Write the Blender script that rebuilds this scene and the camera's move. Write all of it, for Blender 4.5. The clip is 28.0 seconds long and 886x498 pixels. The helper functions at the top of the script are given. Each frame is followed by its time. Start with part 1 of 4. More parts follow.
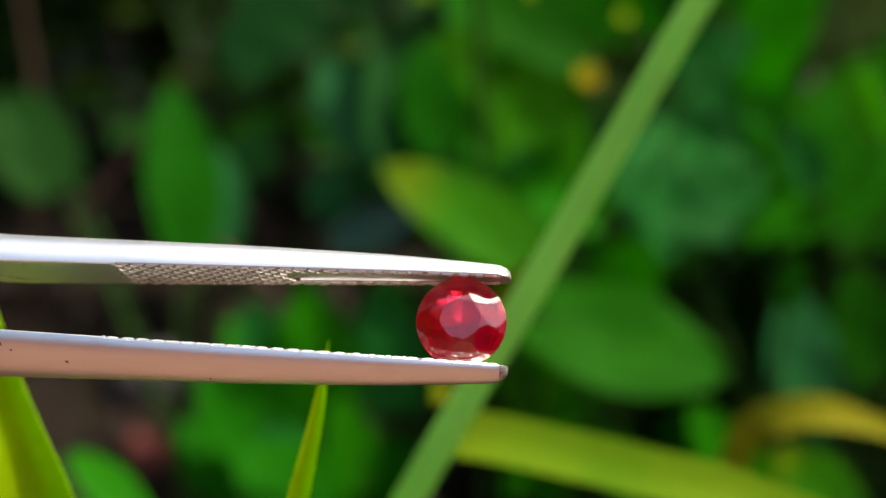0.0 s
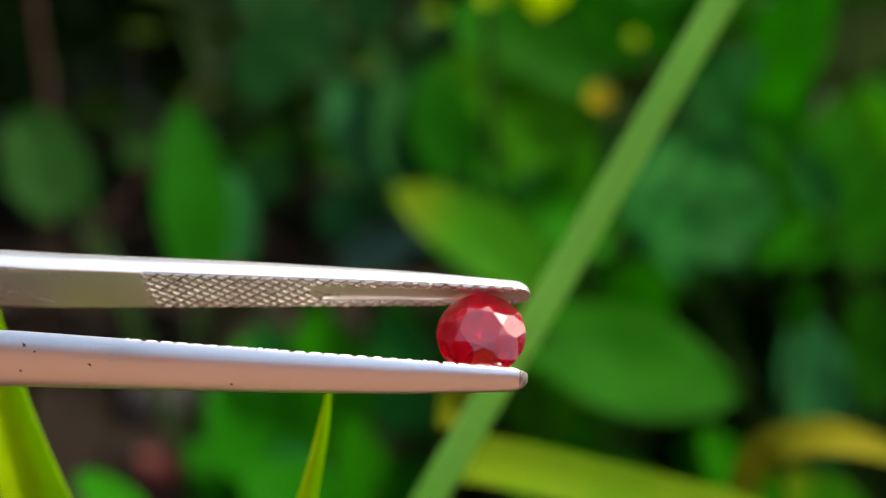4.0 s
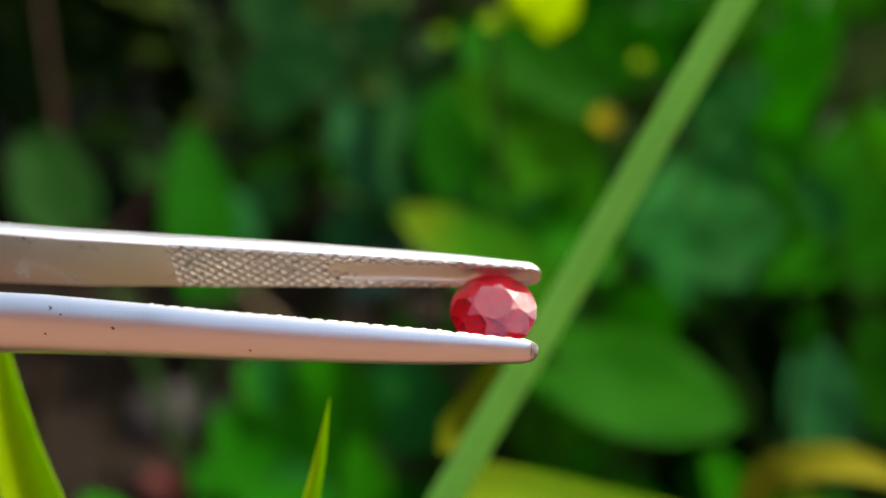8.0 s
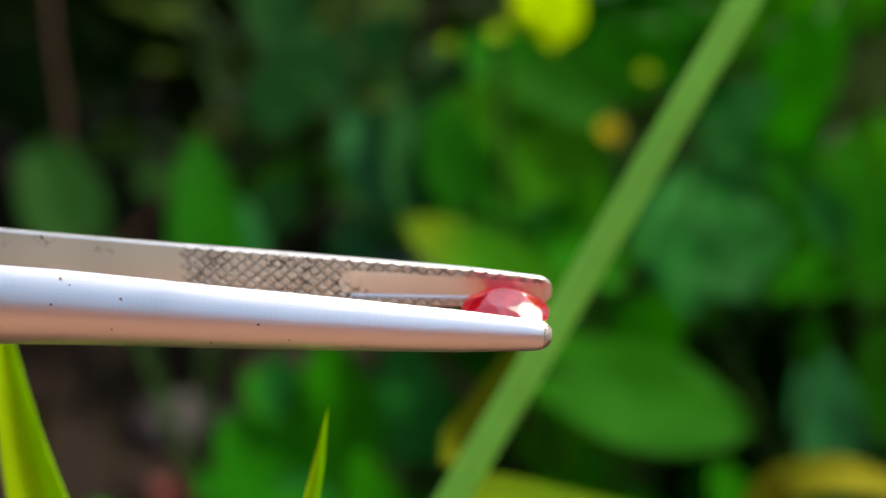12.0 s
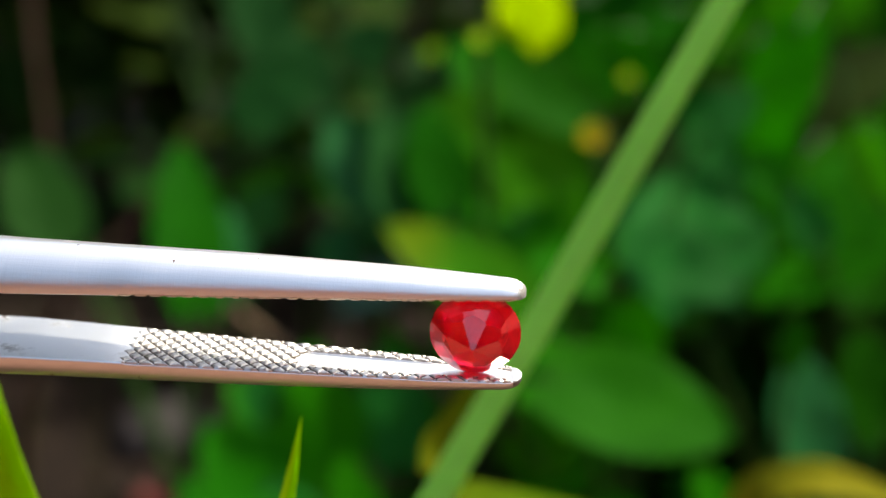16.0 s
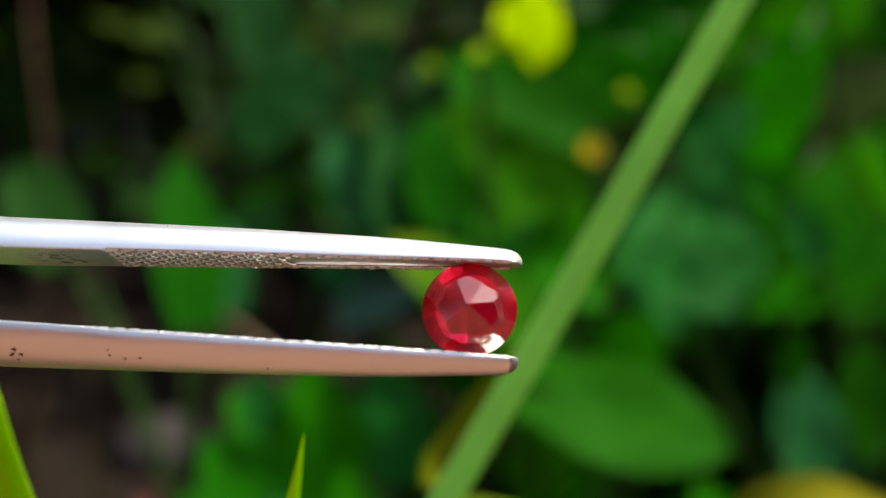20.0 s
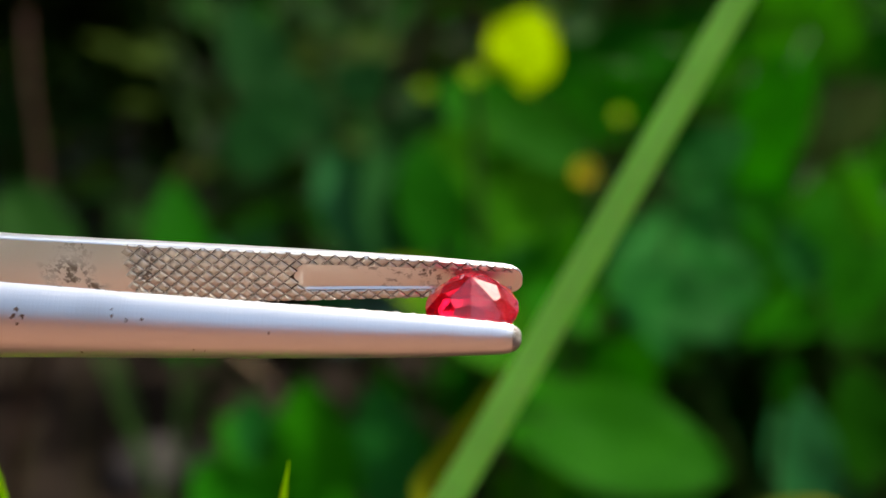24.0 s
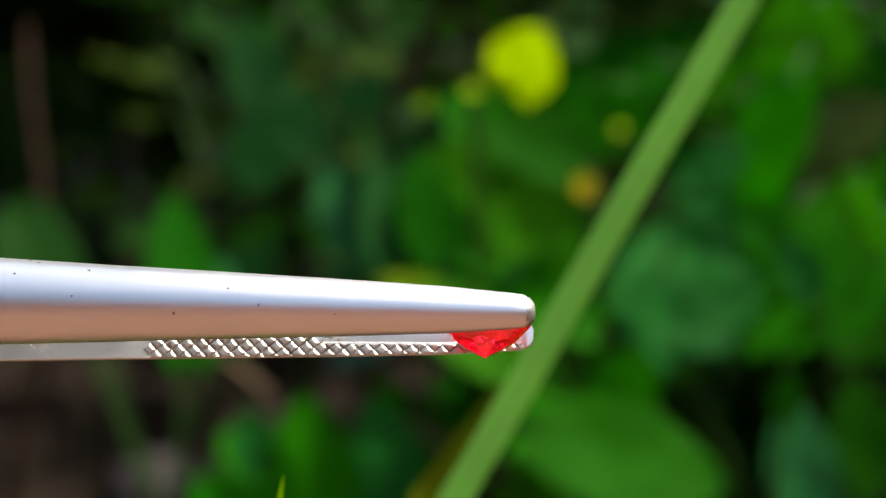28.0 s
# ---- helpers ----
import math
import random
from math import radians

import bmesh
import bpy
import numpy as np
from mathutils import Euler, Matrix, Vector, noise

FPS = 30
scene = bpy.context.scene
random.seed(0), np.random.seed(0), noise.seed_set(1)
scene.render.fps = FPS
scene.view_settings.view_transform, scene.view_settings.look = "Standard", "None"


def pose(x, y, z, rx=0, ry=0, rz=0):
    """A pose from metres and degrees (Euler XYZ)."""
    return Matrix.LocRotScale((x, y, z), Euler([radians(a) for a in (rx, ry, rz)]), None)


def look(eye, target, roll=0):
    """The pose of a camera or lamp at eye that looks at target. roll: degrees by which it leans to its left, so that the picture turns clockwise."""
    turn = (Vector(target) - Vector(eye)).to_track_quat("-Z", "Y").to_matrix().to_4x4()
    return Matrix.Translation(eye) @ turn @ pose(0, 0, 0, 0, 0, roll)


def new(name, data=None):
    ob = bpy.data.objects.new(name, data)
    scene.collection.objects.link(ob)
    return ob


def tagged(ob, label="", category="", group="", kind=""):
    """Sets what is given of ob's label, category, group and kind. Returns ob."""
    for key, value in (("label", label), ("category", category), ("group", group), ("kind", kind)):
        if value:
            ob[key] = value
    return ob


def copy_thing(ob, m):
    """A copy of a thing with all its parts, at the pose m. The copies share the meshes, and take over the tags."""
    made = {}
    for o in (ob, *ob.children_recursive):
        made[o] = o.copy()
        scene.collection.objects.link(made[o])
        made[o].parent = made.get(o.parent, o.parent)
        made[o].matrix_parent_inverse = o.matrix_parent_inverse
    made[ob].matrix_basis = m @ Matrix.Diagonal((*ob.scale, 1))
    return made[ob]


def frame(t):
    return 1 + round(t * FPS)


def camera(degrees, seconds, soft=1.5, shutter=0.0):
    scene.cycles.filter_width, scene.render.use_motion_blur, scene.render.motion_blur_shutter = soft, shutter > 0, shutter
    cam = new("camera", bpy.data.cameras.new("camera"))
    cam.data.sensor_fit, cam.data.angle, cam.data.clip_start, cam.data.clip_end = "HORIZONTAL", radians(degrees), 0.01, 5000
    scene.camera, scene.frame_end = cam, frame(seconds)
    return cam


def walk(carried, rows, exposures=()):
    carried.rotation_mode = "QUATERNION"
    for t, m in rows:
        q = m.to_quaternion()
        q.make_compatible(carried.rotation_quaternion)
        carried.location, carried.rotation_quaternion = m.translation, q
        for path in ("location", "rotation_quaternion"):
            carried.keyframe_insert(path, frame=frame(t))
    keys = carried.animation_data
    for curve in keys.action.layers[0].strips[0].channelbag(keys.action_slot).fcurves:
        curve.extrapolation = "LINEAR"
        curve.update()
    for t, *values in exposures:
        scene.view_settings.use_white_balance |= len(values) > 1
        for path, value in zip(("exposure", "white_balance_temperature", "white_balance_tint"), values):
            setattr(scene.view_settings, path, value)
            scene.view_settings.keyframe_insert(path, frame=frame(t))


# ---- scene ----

# camera: a telephone lens close to a small stone, wide open
cam = camera(40, 28.0, soft=1.3)
cam.data.dof.use_dof = True
cam.data.dof.focus_distance = 0.0665
cam.data.dof.aperture_fstop = 23.0

PATH = [
    (0, pose(0.00000, 0.00000, 0.24000, 74.000, 0, 0.000)),
    (0.5, pose(0.00000, 0.00000, 0.24000, 74.207, 0, 0.108)),
    (1, pose(0.00000, 0.00000, 0.24000, 74.231, 0, 0.240)),
    (1.5, pose(0.00009, 0.00000, 0.24009, 74.289, 0, 0.337)),
    (2, pose(0.00018, 0.00000, 0.24019, 74.374, 0, 0.461)),
    (2.5, pose(0.00027, 0.00000, 0.24028, 74.406, 0, 0.610)),
    (3, pose(0.00036, 0.00000, 0.24038, 74.490, 0, 0.734)),
    (3.5, pose(0.00046, 0.00000, 0.24047, 74.682, 0, 0.703)),
    (5.5, pose(0.00082, 0.00000, 0.24085, 75.535, 0, 0.368)),
    (6, pose(0.00091, 0.00000, 0.24095, 75.725, 0, 0.519)),
    (6.5, pose(0.00100, 0.00000, 0.24104, 75.811, 0, 0.617)),
    (7, pose(0.00109, 0.00000, 0.24113, 75.897, 0, 0.662)),
    (7.5, pose(0.00118, 0.00000, 0.24123, 75.770, 0, 0.888)),
    (8, pose(0.00127, 0.00000, 0.24132, 75.777, 0, 1.011)),
    (8.5, pose(0.00135, 0.00000, 0.24134, 76.008, 0, 1.134)),
    (9, pose(0.00143, 0.00000, 0.24136, 76.030, 0, 1.150)),
    (9.5, pose(0.00151, 0.00000, 0.24138, 76.105, 0, 1.166)),
    (10, pose(0.00159, 0.00000, 0.24140, 76.127, 0, 1.260)),
    (10.5, pose(0.00167, 0.00000, 0.24142, 76.070, 0, 1.301)),
    (11, pose(0.00175, 0.00000, 0.24143, 76.040, 0, 1.315)),
    (11.5, pose(0.00183, 0.00000, 0.24145, 76.166, 0, 1.385)),
    (12, pose(0.00191, 0.00000, 0.24147, 76.242, 0, 1.401)),
    (12.5, pose(0.00207, 0.00000, 0.24150, 76.342, 0, 1.431)),
    (14.5, pose(0.00269, 0.00000, 0.24159, 76.571, 0, 0.948)),
    (15, pose(0.00284, 0.00000, 0.24162, 76.488, 0, 0.924)),
    (15.5, pose(0.00281, 0.00000, 0.24165, 76.482, 0, 0.917)),
    (16, pose(0.00277, 0.00000, 0.24168, 76.480, 0, 0.753)),
    (16.5, pose(0.00274, 0.00000, 0.24171, 76.634, 0, 0.669)),
    (17, pose(0.00271, 0.00000, 0.24174, 76.550, 0, 0.636)),
    (17.5, pose(0.00267, 0.00000, 0.24176, 76.201, 0, 0.652)),
    (18, pose(0.00264, 0.00000, 0.24179, 76.514, 0, 0.570)),
    (18.5, pose(0.00260, 0.00000, 0.24182, 76.797, 0, 0.620)),
    (19, pose(0.00257, 0.00000, 0.24185, 76.949, 0, 0.694)),
    (19.5, pose(0.00253, 0.00000, 0.24188, 77.050, 0, 0.636)),
    (20, pose(0.00250, 0.00000, 0.24191, 77.097, 0, 0.683)),
    (20.5, pose(0.00258, 0.00000, 0.24195, 77.222, 0, 0.700)),
    (21, pose(0.00267, 0.00000, 0.24198, 77.402, 0, 0.639)),
    (21.5, pose(0.00275, 0.00000, 0.24201, 77.527, 0, 0.682)),
    (23.5, pose(0.00308, 0.00000, 0.24215, 77.502, 0, 0.640)),
    (24, pose(0.00317, 0.00000, 0.24219, 78.134, 0, 0.476)),
    (24.5, pose(0.00325, 0.00000, 0.24222, 78.285, 0, 0.546)),
    (25, pose(0.00333, 0.00000, 0.24225, 78.280, 0, 0.509)),
    (25.5, pose(0.00338, 0.00000, 0.24225, 78.280, 0, 0.518)),
    (26, pose(0.00343, 0.00000, 0.24225, 78.411, 0, 0.581)),
    (26.5, pose(0.00348, 0.00000, 0.24225, 78.545, 0, 0.512)),
    (27, pose(0.00353, 0.00000, 0.24225, 78.654, 0, 0.310)),
    (27.5, pose(0.00358, 0.00000, 0.24225, 78.705, 0, 0.452)),
    (28, pose(0.00363, 0.00000, 0.24225, 78.783, 0, 0.568)),
]

# the turning of the held stone
TURN = [
    (0, pose(0.00101, 0.06370, 0.21753, -32.82, 0.88, -4.02)),
    (0.5, pose(0.00111, 0.06385, 0.21776, -32.40, 1.12, -3.99)),
    (1, pose(0.00106, 0.06392, 0.21774, -30.40, 1.34, -3.94)),
    (1.5, pose(0.00137, 0.06402, 0.21786, -27.20, 1.58, -3.92)),
    (2, pose(0.00169, 0.06419, 0.21816, -22.80, 1.43, -3.73)),
    (2.5, pose(0.00176, 0.06424, 0.21822, -27.20, 1.26, -3.52)),
    (3, pose(0.00196, 0.06428, 0.21819, -33.15, 1.08, -3.35)),
    (3.5, pose(0.00190, 0.06447, 0.21797, -39.38, 0.90, -3.32)),
    (5.5, pose(0.00261, 0.06600, 0.21978, -62.64, 0.30, -3.40)),
    (6, pose(0.00270, 0.06641, 0.22032, -69.17, 0.34, -3.25)),
    (6.5, pose(0.00296, 0.06673, 0.22051, -73.20, 0.36, -3.16)),
    (7, pose(0.00295, 0.06692, 0.22021, -71.20, 0.35, -3.12)),
    (7.5, pose(0.00285, 0.06711, 0.21994, -60.49, 0.93, -3.08)),
    (8, pose(0.00300, 0.06753, 0.22055, -50.82, 1.57, -3.14)),
    (8.5, pose(0.00299, 0.06755, 0.22080, -41.39, 1.80, -3.08)),
    (9, pose(0.00314, 0.06744, 0.22059, -33.36, 2.01, -3.14)),
    (9.5, pose(0.00300, 0.06730, 0.22028, -29.15, 2.11, -3.17)),
    (10, pose(0.00303, 0.06727, 0.22039, -23.22, 2.24, -3.11)),
    (10.5, pose(0.00308, 0.06720, 0.22041, -28.01, 2.21, -3.06)),
    (11, pose(0.00305, 0.06723, 0.22078, -45.12, 2.20, -3.03)),
    (11.5, pose(0.00331, 0.06727, 0.22112, -59.15, 1.97, -2.87)),
    (12, pose(0.00385, 0.06728, 0.22138, -76.53, 1.73, -2.77)),
    (12.3, pose(0.00411, 0.06715, 0.22157, -84.28, 1.76, -2.76)),
    (12.5, pose(0.00402, 0.06691, 0.22113, -91.69, 1.75, -2.76)),
    (14.5, pose(0.00427, 0.06571, 0.22138, -145.98, 1.93, -3.31)),
    (15, pose(0.00437, 0.06529, 0.22097, -152.79, 2.10, -3.42)),
    (15.5, pose(0.00418, 0.06465, 0.22155, -166.49, 2.13, -3.41)),
    (16, pose(0.00370, 0.06389, 0.22161, -169.75, 2.12, -3.58)),
    (16.5, pose(0.00347, 0.06327, 0.22213, -178.60, 2.12, -3.66)),
    (17, pose(0.00327, 0.06266, 0.22256, 175.00, 2.14, -3.68)),
    (17.5, pose(0.00285, 0.06230, 0.22219, 173.60, 1.98, -3.64)),
    (18, pose(0.00300, 0.06234, 0.22311, 172.40, 1.91, -3.66)),
    (19, pose(0.00310, 0.06206, 0.22358, 168.80, 1.57, -3.42)),
    (20, pose(0.00316, 0.06186, 0.22444, 154.11, 1.30, -3.32)),
    (20.5, pose(0.00327, 0.06201, 0.22438, 144.27, 1.01, -3.22)),
    (21, pose(0.00356, 0.06213, 0.22421, 137.19, 0.86, -3.25)),
    (21.5, pose(0.00350, 0.06232, 0.22432, 125.67, 0.50, -3.10)),
    (22.5, pose(0.00368, 0.06283, 0.22524, 86.95, 0.15, -3.00)),
    (23.5, pose(0.00386, 0.06325, 0.22575, 98.05, -0.00, -2.98)),
    (23.8, pose(0.00409, 0.06339, 0.22589, 107.71, 0.43, -3.18)),
    (24.1, pose(0.00425, 0.06342, 0.22555, 115.98, 0.68, -3.31)),
    (24.5, pose(0.00441, 0.06351, 0.22530, 128.55, 1.05, -3.36)),
    (25, pose(0.00471, 0.06381, 0.22600, 140.19, 1.01, -3.36)),
    (25.5, pose(0.00478, 0.06390, 0.22542, 156.03, 1.53, -3.51)),
    (26, pose(0.00468, 0.06413, 0.22549, 173.22, 1.42, -3.41)),
    (26.5, pose(0.00499, 0.06439, 0.22569, -172.20, 1.47, -3.48)),
    (27, pose(0.00517, 0.06457, 0.22556, -155.58, 1.47, -3.69)),
    (27.5, pose(0.00526, 0.06473, 0.22526, -131.76, 0.88, -3.40)),
    (28, pose(0.00533, 0.06495, 0.22525, -118.90, 0.50, -3.18)),
]
walk(cam, PATH, exposures=((0.0, 1.34, 6800, 5), (20.0, 1.34, 6800, 5), (24.0, 1.25, 6800, 5), (28.0, 1.25, 6800, 5)))

# ---- light ----
SUN_ELEVATION, SUN_AZIMUTH = 58.0, 65.0
world = bpy.data.worlds.new("sky")
scene.world = world
world.use_nodes = True
wn = world.node_tree.nodes
sky = wn.new("ShaderNodeTexSky")
sky.sky_type = "NISHITA"
sky.sun_disc = False
sky.sun_elevation = radians(SUN_ELEVATION)
sky.sun_rotation = radians(SUN_AZIMUTH)
sky.air_density, sky.dust_density, sky.ozone_density = 1.0, 5.0, 1.9
world.node_tree.links.new(sky.outputs[0], wn["Background"].inputs[0])
wn["Background"].inputs[1].default_value = 0.15
sun = new("sun", bpy.data.lights.new("sun", "SUN"))
sun.data.energy, sun.data.angle, sun.data.color = 4.5, radians(1.0), (1.0, 0.93, 0.82)
sun_way = Vector((math.sin(radians(SUN_AZIMUTH)) * math.cos(radians(SUN_ELEVATION)),
                  math.cos(radians(SUN_AZIMUTH)) * math.cos(radians(SUN_ELEVATION)), math.sin(radians(SUN_ELEVATION))))
sun.matrix_basis = look(sun_way * 5, (0, 0, 0))


# ---- materials ----
def material(name):
    m = bpy.data.materials.new(name)
    m.use_nodes = True
    t = m.node_tree
    return m, t.nodes, t.links, t.nodes["Principled BSDF"]


def coords(nodes, links, scale=(1, 1, 1), kind="Object"):
    c, m = nodes.new("ShaderNodeTexCoord"), nodes.new("ShaderNodeMapping")
    m.inputs["Scale"].default_value = scale
    links.new(c.outputs[kind], m.inputs[0])
    return m.outputs[0]


def noise_tex(nodes, links, vec, scale, detail=4, rough=0.55):
    n = nodes.new("ShaderNodeTexNoise")
    n.inputs["Scale"].default_value, n.inputs["Detail"].default_value, n.inputs["Roughness"].default_value = scale, detail, rough
    links.new(vec, n.inputs["Vector"])
    return n.outputs["Fac"]


def ramp(nodes, links, fac, stops):
    r = nodes.new("ShaderNodeValToRGB")
    e = r.color_ramp.elements
    while len(e) < len(stops):
        e.new(0.5)
    for el, (at, col) in zip(e, stops):
        el.position, el.color = at, (*col, 1)
    links.new(fac, r.inputs[0])
    return r.outputs[0]


def mixed(nodes, links, fac, a, b, mode="MIX"):
    m = nodes.new("ShaderNodeMix")
    m.data_type, m.blend_type = "RGBA", mode
    for val, sock in ((fac, m.inputs[0]), (a, m.inputs[6]), (b, m.inputs[7])):
        if hasattr(val, "links"):
            links.new(val, sock)
        else:
            sock.default_value = val if isinstance(val, (int, float)) else (*val, 1)
    return m.outputs[2]


def bump(nodes, links, height, bsdf, strength, distance):
    b = nodes.new("ShaderNodeBump")
    b.inputs["Strength"].default_value, b.inputs["Distance"].default_value = strength, distance
    links.new(height, b.inputs["Height"])
    links.new(b.outputs[0], bsdf.inputs["Normal"])


def leaf_material(name, low, high, tip=None, gloss=0.55, glow=0.5, shine=0.02):
    m, n, l, p = material(name)
    obj = coords(n, l, (1, 1, 1))
    big = noise_tex(n, l, obj, 70, 3)
    fine = noise_tex(n, l, obj, 900, 4)
    info = n.new("ShaderNodeObjectInfo")
    col = ramp(n, l, big, [(0.3, low), (0.72, high)])
    col = mixed(n, l, 0.25, col, ramp(n, l, fine, [(0.35, low), (0.65, high)]))
    if tip:
        gen = coords(n, l, (1, 1, 1), "Generated")
        sep = n.new("ShaderNodeSeparateXYZ")
        l.new(gen, sep.inputs[0])
        wob = n.new("ShaderNodeMath")
        wob.operation = "MULTIPLY_ADD"
        l.new(big, wob.inputs[0])
        wob.inputs[1].default_value = 0.35
        l.new(sep.outputs[1], wob.inputs[2])
        fac = ramp(n, l, wob.outputs[0], [(0.82, (0, 0, 0)), (1.05, (1, 1, 1))])
        col = mixed(n, l, fac, col, tip)
    hsv = n.new("ShaderNodeHueSaturation")
    l.new(col, hsv.inputs["Color"])
    vary = n.new("ShaderNodeMapRange")
    vary.inputs[3].default_value, vary.inputs[4].default_value = 0.8, 1.2
    l.new(info.outputs["Random"], vary.inputs[0])
    l.new(vary.outputs[0], hsv.inputs["Value"])
    l.new(hsv.outputs[0], p.inputs["Base Color"])
    p.inputs["Roughness"].default_value = gloss
    p.inputs["Specular IOR Level"].default_value = shine
    bump(n, l, fine, p, 0.3, 0.0004)
    tr, mx = n.new("ShaderNodeBsdfTranslucent"), n.new("ShaderNodeMixShader")
    l.new(mixed(n, l, 1.0, hsv.outputs[0], (0.9, 1.3, 0.25), "MULTIPLY"), tr.inputs[0])
    mx.inputs[0].default_value = glow
    l.new(p.outputs[0], mx.inputs[1])
    l.new(tr.outputs[0], mx.inputs[2])
    l.new(mx.outputs[0], n["Material Output"].inputs[0])
    return m


LEAF_BRIGHT = leaf_material("leaf_bright", (0.011, 0.114, 0.001), (0.024, 0.202, 0.002))
LEAF_GREEN = leaf_material("leaf_green", (0.006, 0.078, 0.001), (0.014, 0.148, 0.002))
LEAF_TEAL = leaf_material("leaf_teal", (0.013, 0.10, 0.027), (0.03, 0.175, 0.04), gloss=0.45, glow=0.4, shine=0.08)
# lit copy of the teal: colour raised to make up for shade
LEAF_TEAL_LIT = leaf_material("leaf_teal_lit", (0.026, 0.185, 0.05), (0.052, 0.29, 0.078), gloss=0.45, glow=0.45, shine=0.08)
LEAF_BLUISH = leaf_material("leaf_bluish", (0.035, 0.10, 0.06), (0.06, 0.14, 0.09), gloss=0.35, glow=0.25, shine=0.45)
LEAF_MINT = leaf_material("leaf_mint", (0.007, 0.092, 0.009), (0.015, 0.142, 0.016), gloss=0.45, glow=0.45, shine=0.06)
# the shade inside the bed is put into the colours of these two
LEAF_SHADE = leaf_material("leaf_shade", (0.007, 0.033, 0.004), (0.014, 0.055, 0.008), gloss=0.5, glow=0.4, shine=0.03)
LEAF_DIM_SHADE = leaf_material("leaf_dim_shade", (0.008, 0.050, 0.009), (0.016, 0.078, 0.015), gloss=0.5, glow=0.4, shine=0.03)
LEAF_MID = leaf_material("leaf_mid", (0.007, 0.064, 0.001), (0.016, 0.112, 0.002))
# low colour stands in for deep shade in gaps and on shrubs
LEAF_DARK_SHADE = leaf_material("leaf_dark_shade", (0.013, 0.025, 0.003), (0.027, 0.047, 0.006), glow=0.25, shine=0.02)
LEAF_FRESH = leaf_material("leaf_fresh", (0.034, 0.19, 0.003), (0.066, 0.27, 0.006))
LEAF_TURNING = leaf_material("leaf_turning", (0.018, 0.105, 0.002), (0.04, 0.19, 0.003), tip=(0.10, 0.18, 0.003))
# young yellow-green leaf with the sunlight on it put into its colour
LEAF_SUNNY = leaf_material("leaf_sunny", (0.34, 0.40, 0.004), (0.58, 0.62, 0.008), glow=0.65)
GRASS = leaf_material("grass_blade", (0.28, 0.42, 0.004), (0.42, 0.55, 0.006), glow=0.6)
CULM = leaf_material("culm_green", (0.37, 0.62, 0.17), (0.50, 0.76, 0.24), glow=0.7)
DRY_GRASS = leaf_material("drying_blade", (0.085, 0.20, 0.005), (0.19, 0.28, 0.011), glow=0.5)
BROWNING_GRASS = leaf_material("browning_blade", (0.13, 0.17, 0.006), (0.29, 0.24, 0.014), glow=0.5)
WITHERED = leaf_material("withered_blade", (0.13, 0.20, 0.004), (0.24, 0.25, 0.010), glow=0.5)
PETAL = leaf_material("petal", (0.42, 0.32, 0.006), (0.60, 0.46, 0.01), glow=0.4)
BUD = leaf_material("bud", (0.40, 0.62, 0.01), (0.54, 0.74, 0.02), glow=0.4)


def earth_material():
    m, n, l, p = material("earth")
    obj = coords(n, l)
    big, mid, fine = noise_tex(n, l, obj, 3, 5), noise_tex(n, l, obj, 40, 6), noise_tex(n, l, obj, 400, 5)
    # leaf mould, its colour lowered to hold the shade under the plants
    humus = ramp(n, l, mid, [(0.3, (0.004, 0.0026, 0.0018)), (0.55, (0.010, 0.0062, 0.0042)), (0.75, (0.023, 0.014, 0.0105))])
    # unseen ground behind the camera, coloured red to tint the steel's reflections
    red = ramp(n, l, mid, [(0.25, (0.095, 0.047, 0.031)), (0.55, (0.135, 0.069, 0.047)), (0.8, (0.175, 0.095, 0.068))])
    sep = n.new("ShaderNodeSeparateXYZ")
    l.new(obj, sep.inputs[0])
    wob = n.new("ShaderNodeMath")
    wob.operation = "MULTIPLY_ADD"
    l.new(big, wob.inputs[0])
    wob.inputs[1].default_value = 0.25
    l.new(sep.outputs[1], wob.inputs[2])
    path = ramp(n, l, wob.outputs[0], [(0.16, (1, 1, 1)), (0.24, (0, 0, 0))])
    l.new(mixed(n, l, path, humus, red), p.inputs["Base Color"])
    p.inputs["Roughness"].default_value = 0.95
    p.inputs["Specular IOR Level"].default_value = 0.08
    bump(n, l, fine, p, 0.6, 0.004)
    return m


def rough_material(name, low, high, scale, rough=0.8, depth=0.001):
    m, n, l, p = material(name)
    obj = coords(n, l)
    mid, fine = noise_tex(n, l, obj, scale, 5), noise_tex(n, l, obj, scale * 9, 4)
    l.new(mixed(n, l, 0.3, ramp(n, l, mid, [(0.3, low), (0.7, high)]), ramp(n, l, fine, [(0.3, low), (0.7, high)])), p.inputs["Base Color"])
    p.inputs["Roughness"].default_value = rough
    p.inputs["Specular IOR Level"].default_value = 0.15
    bump(n, l, fine, p, 0.5, depth)
    return m


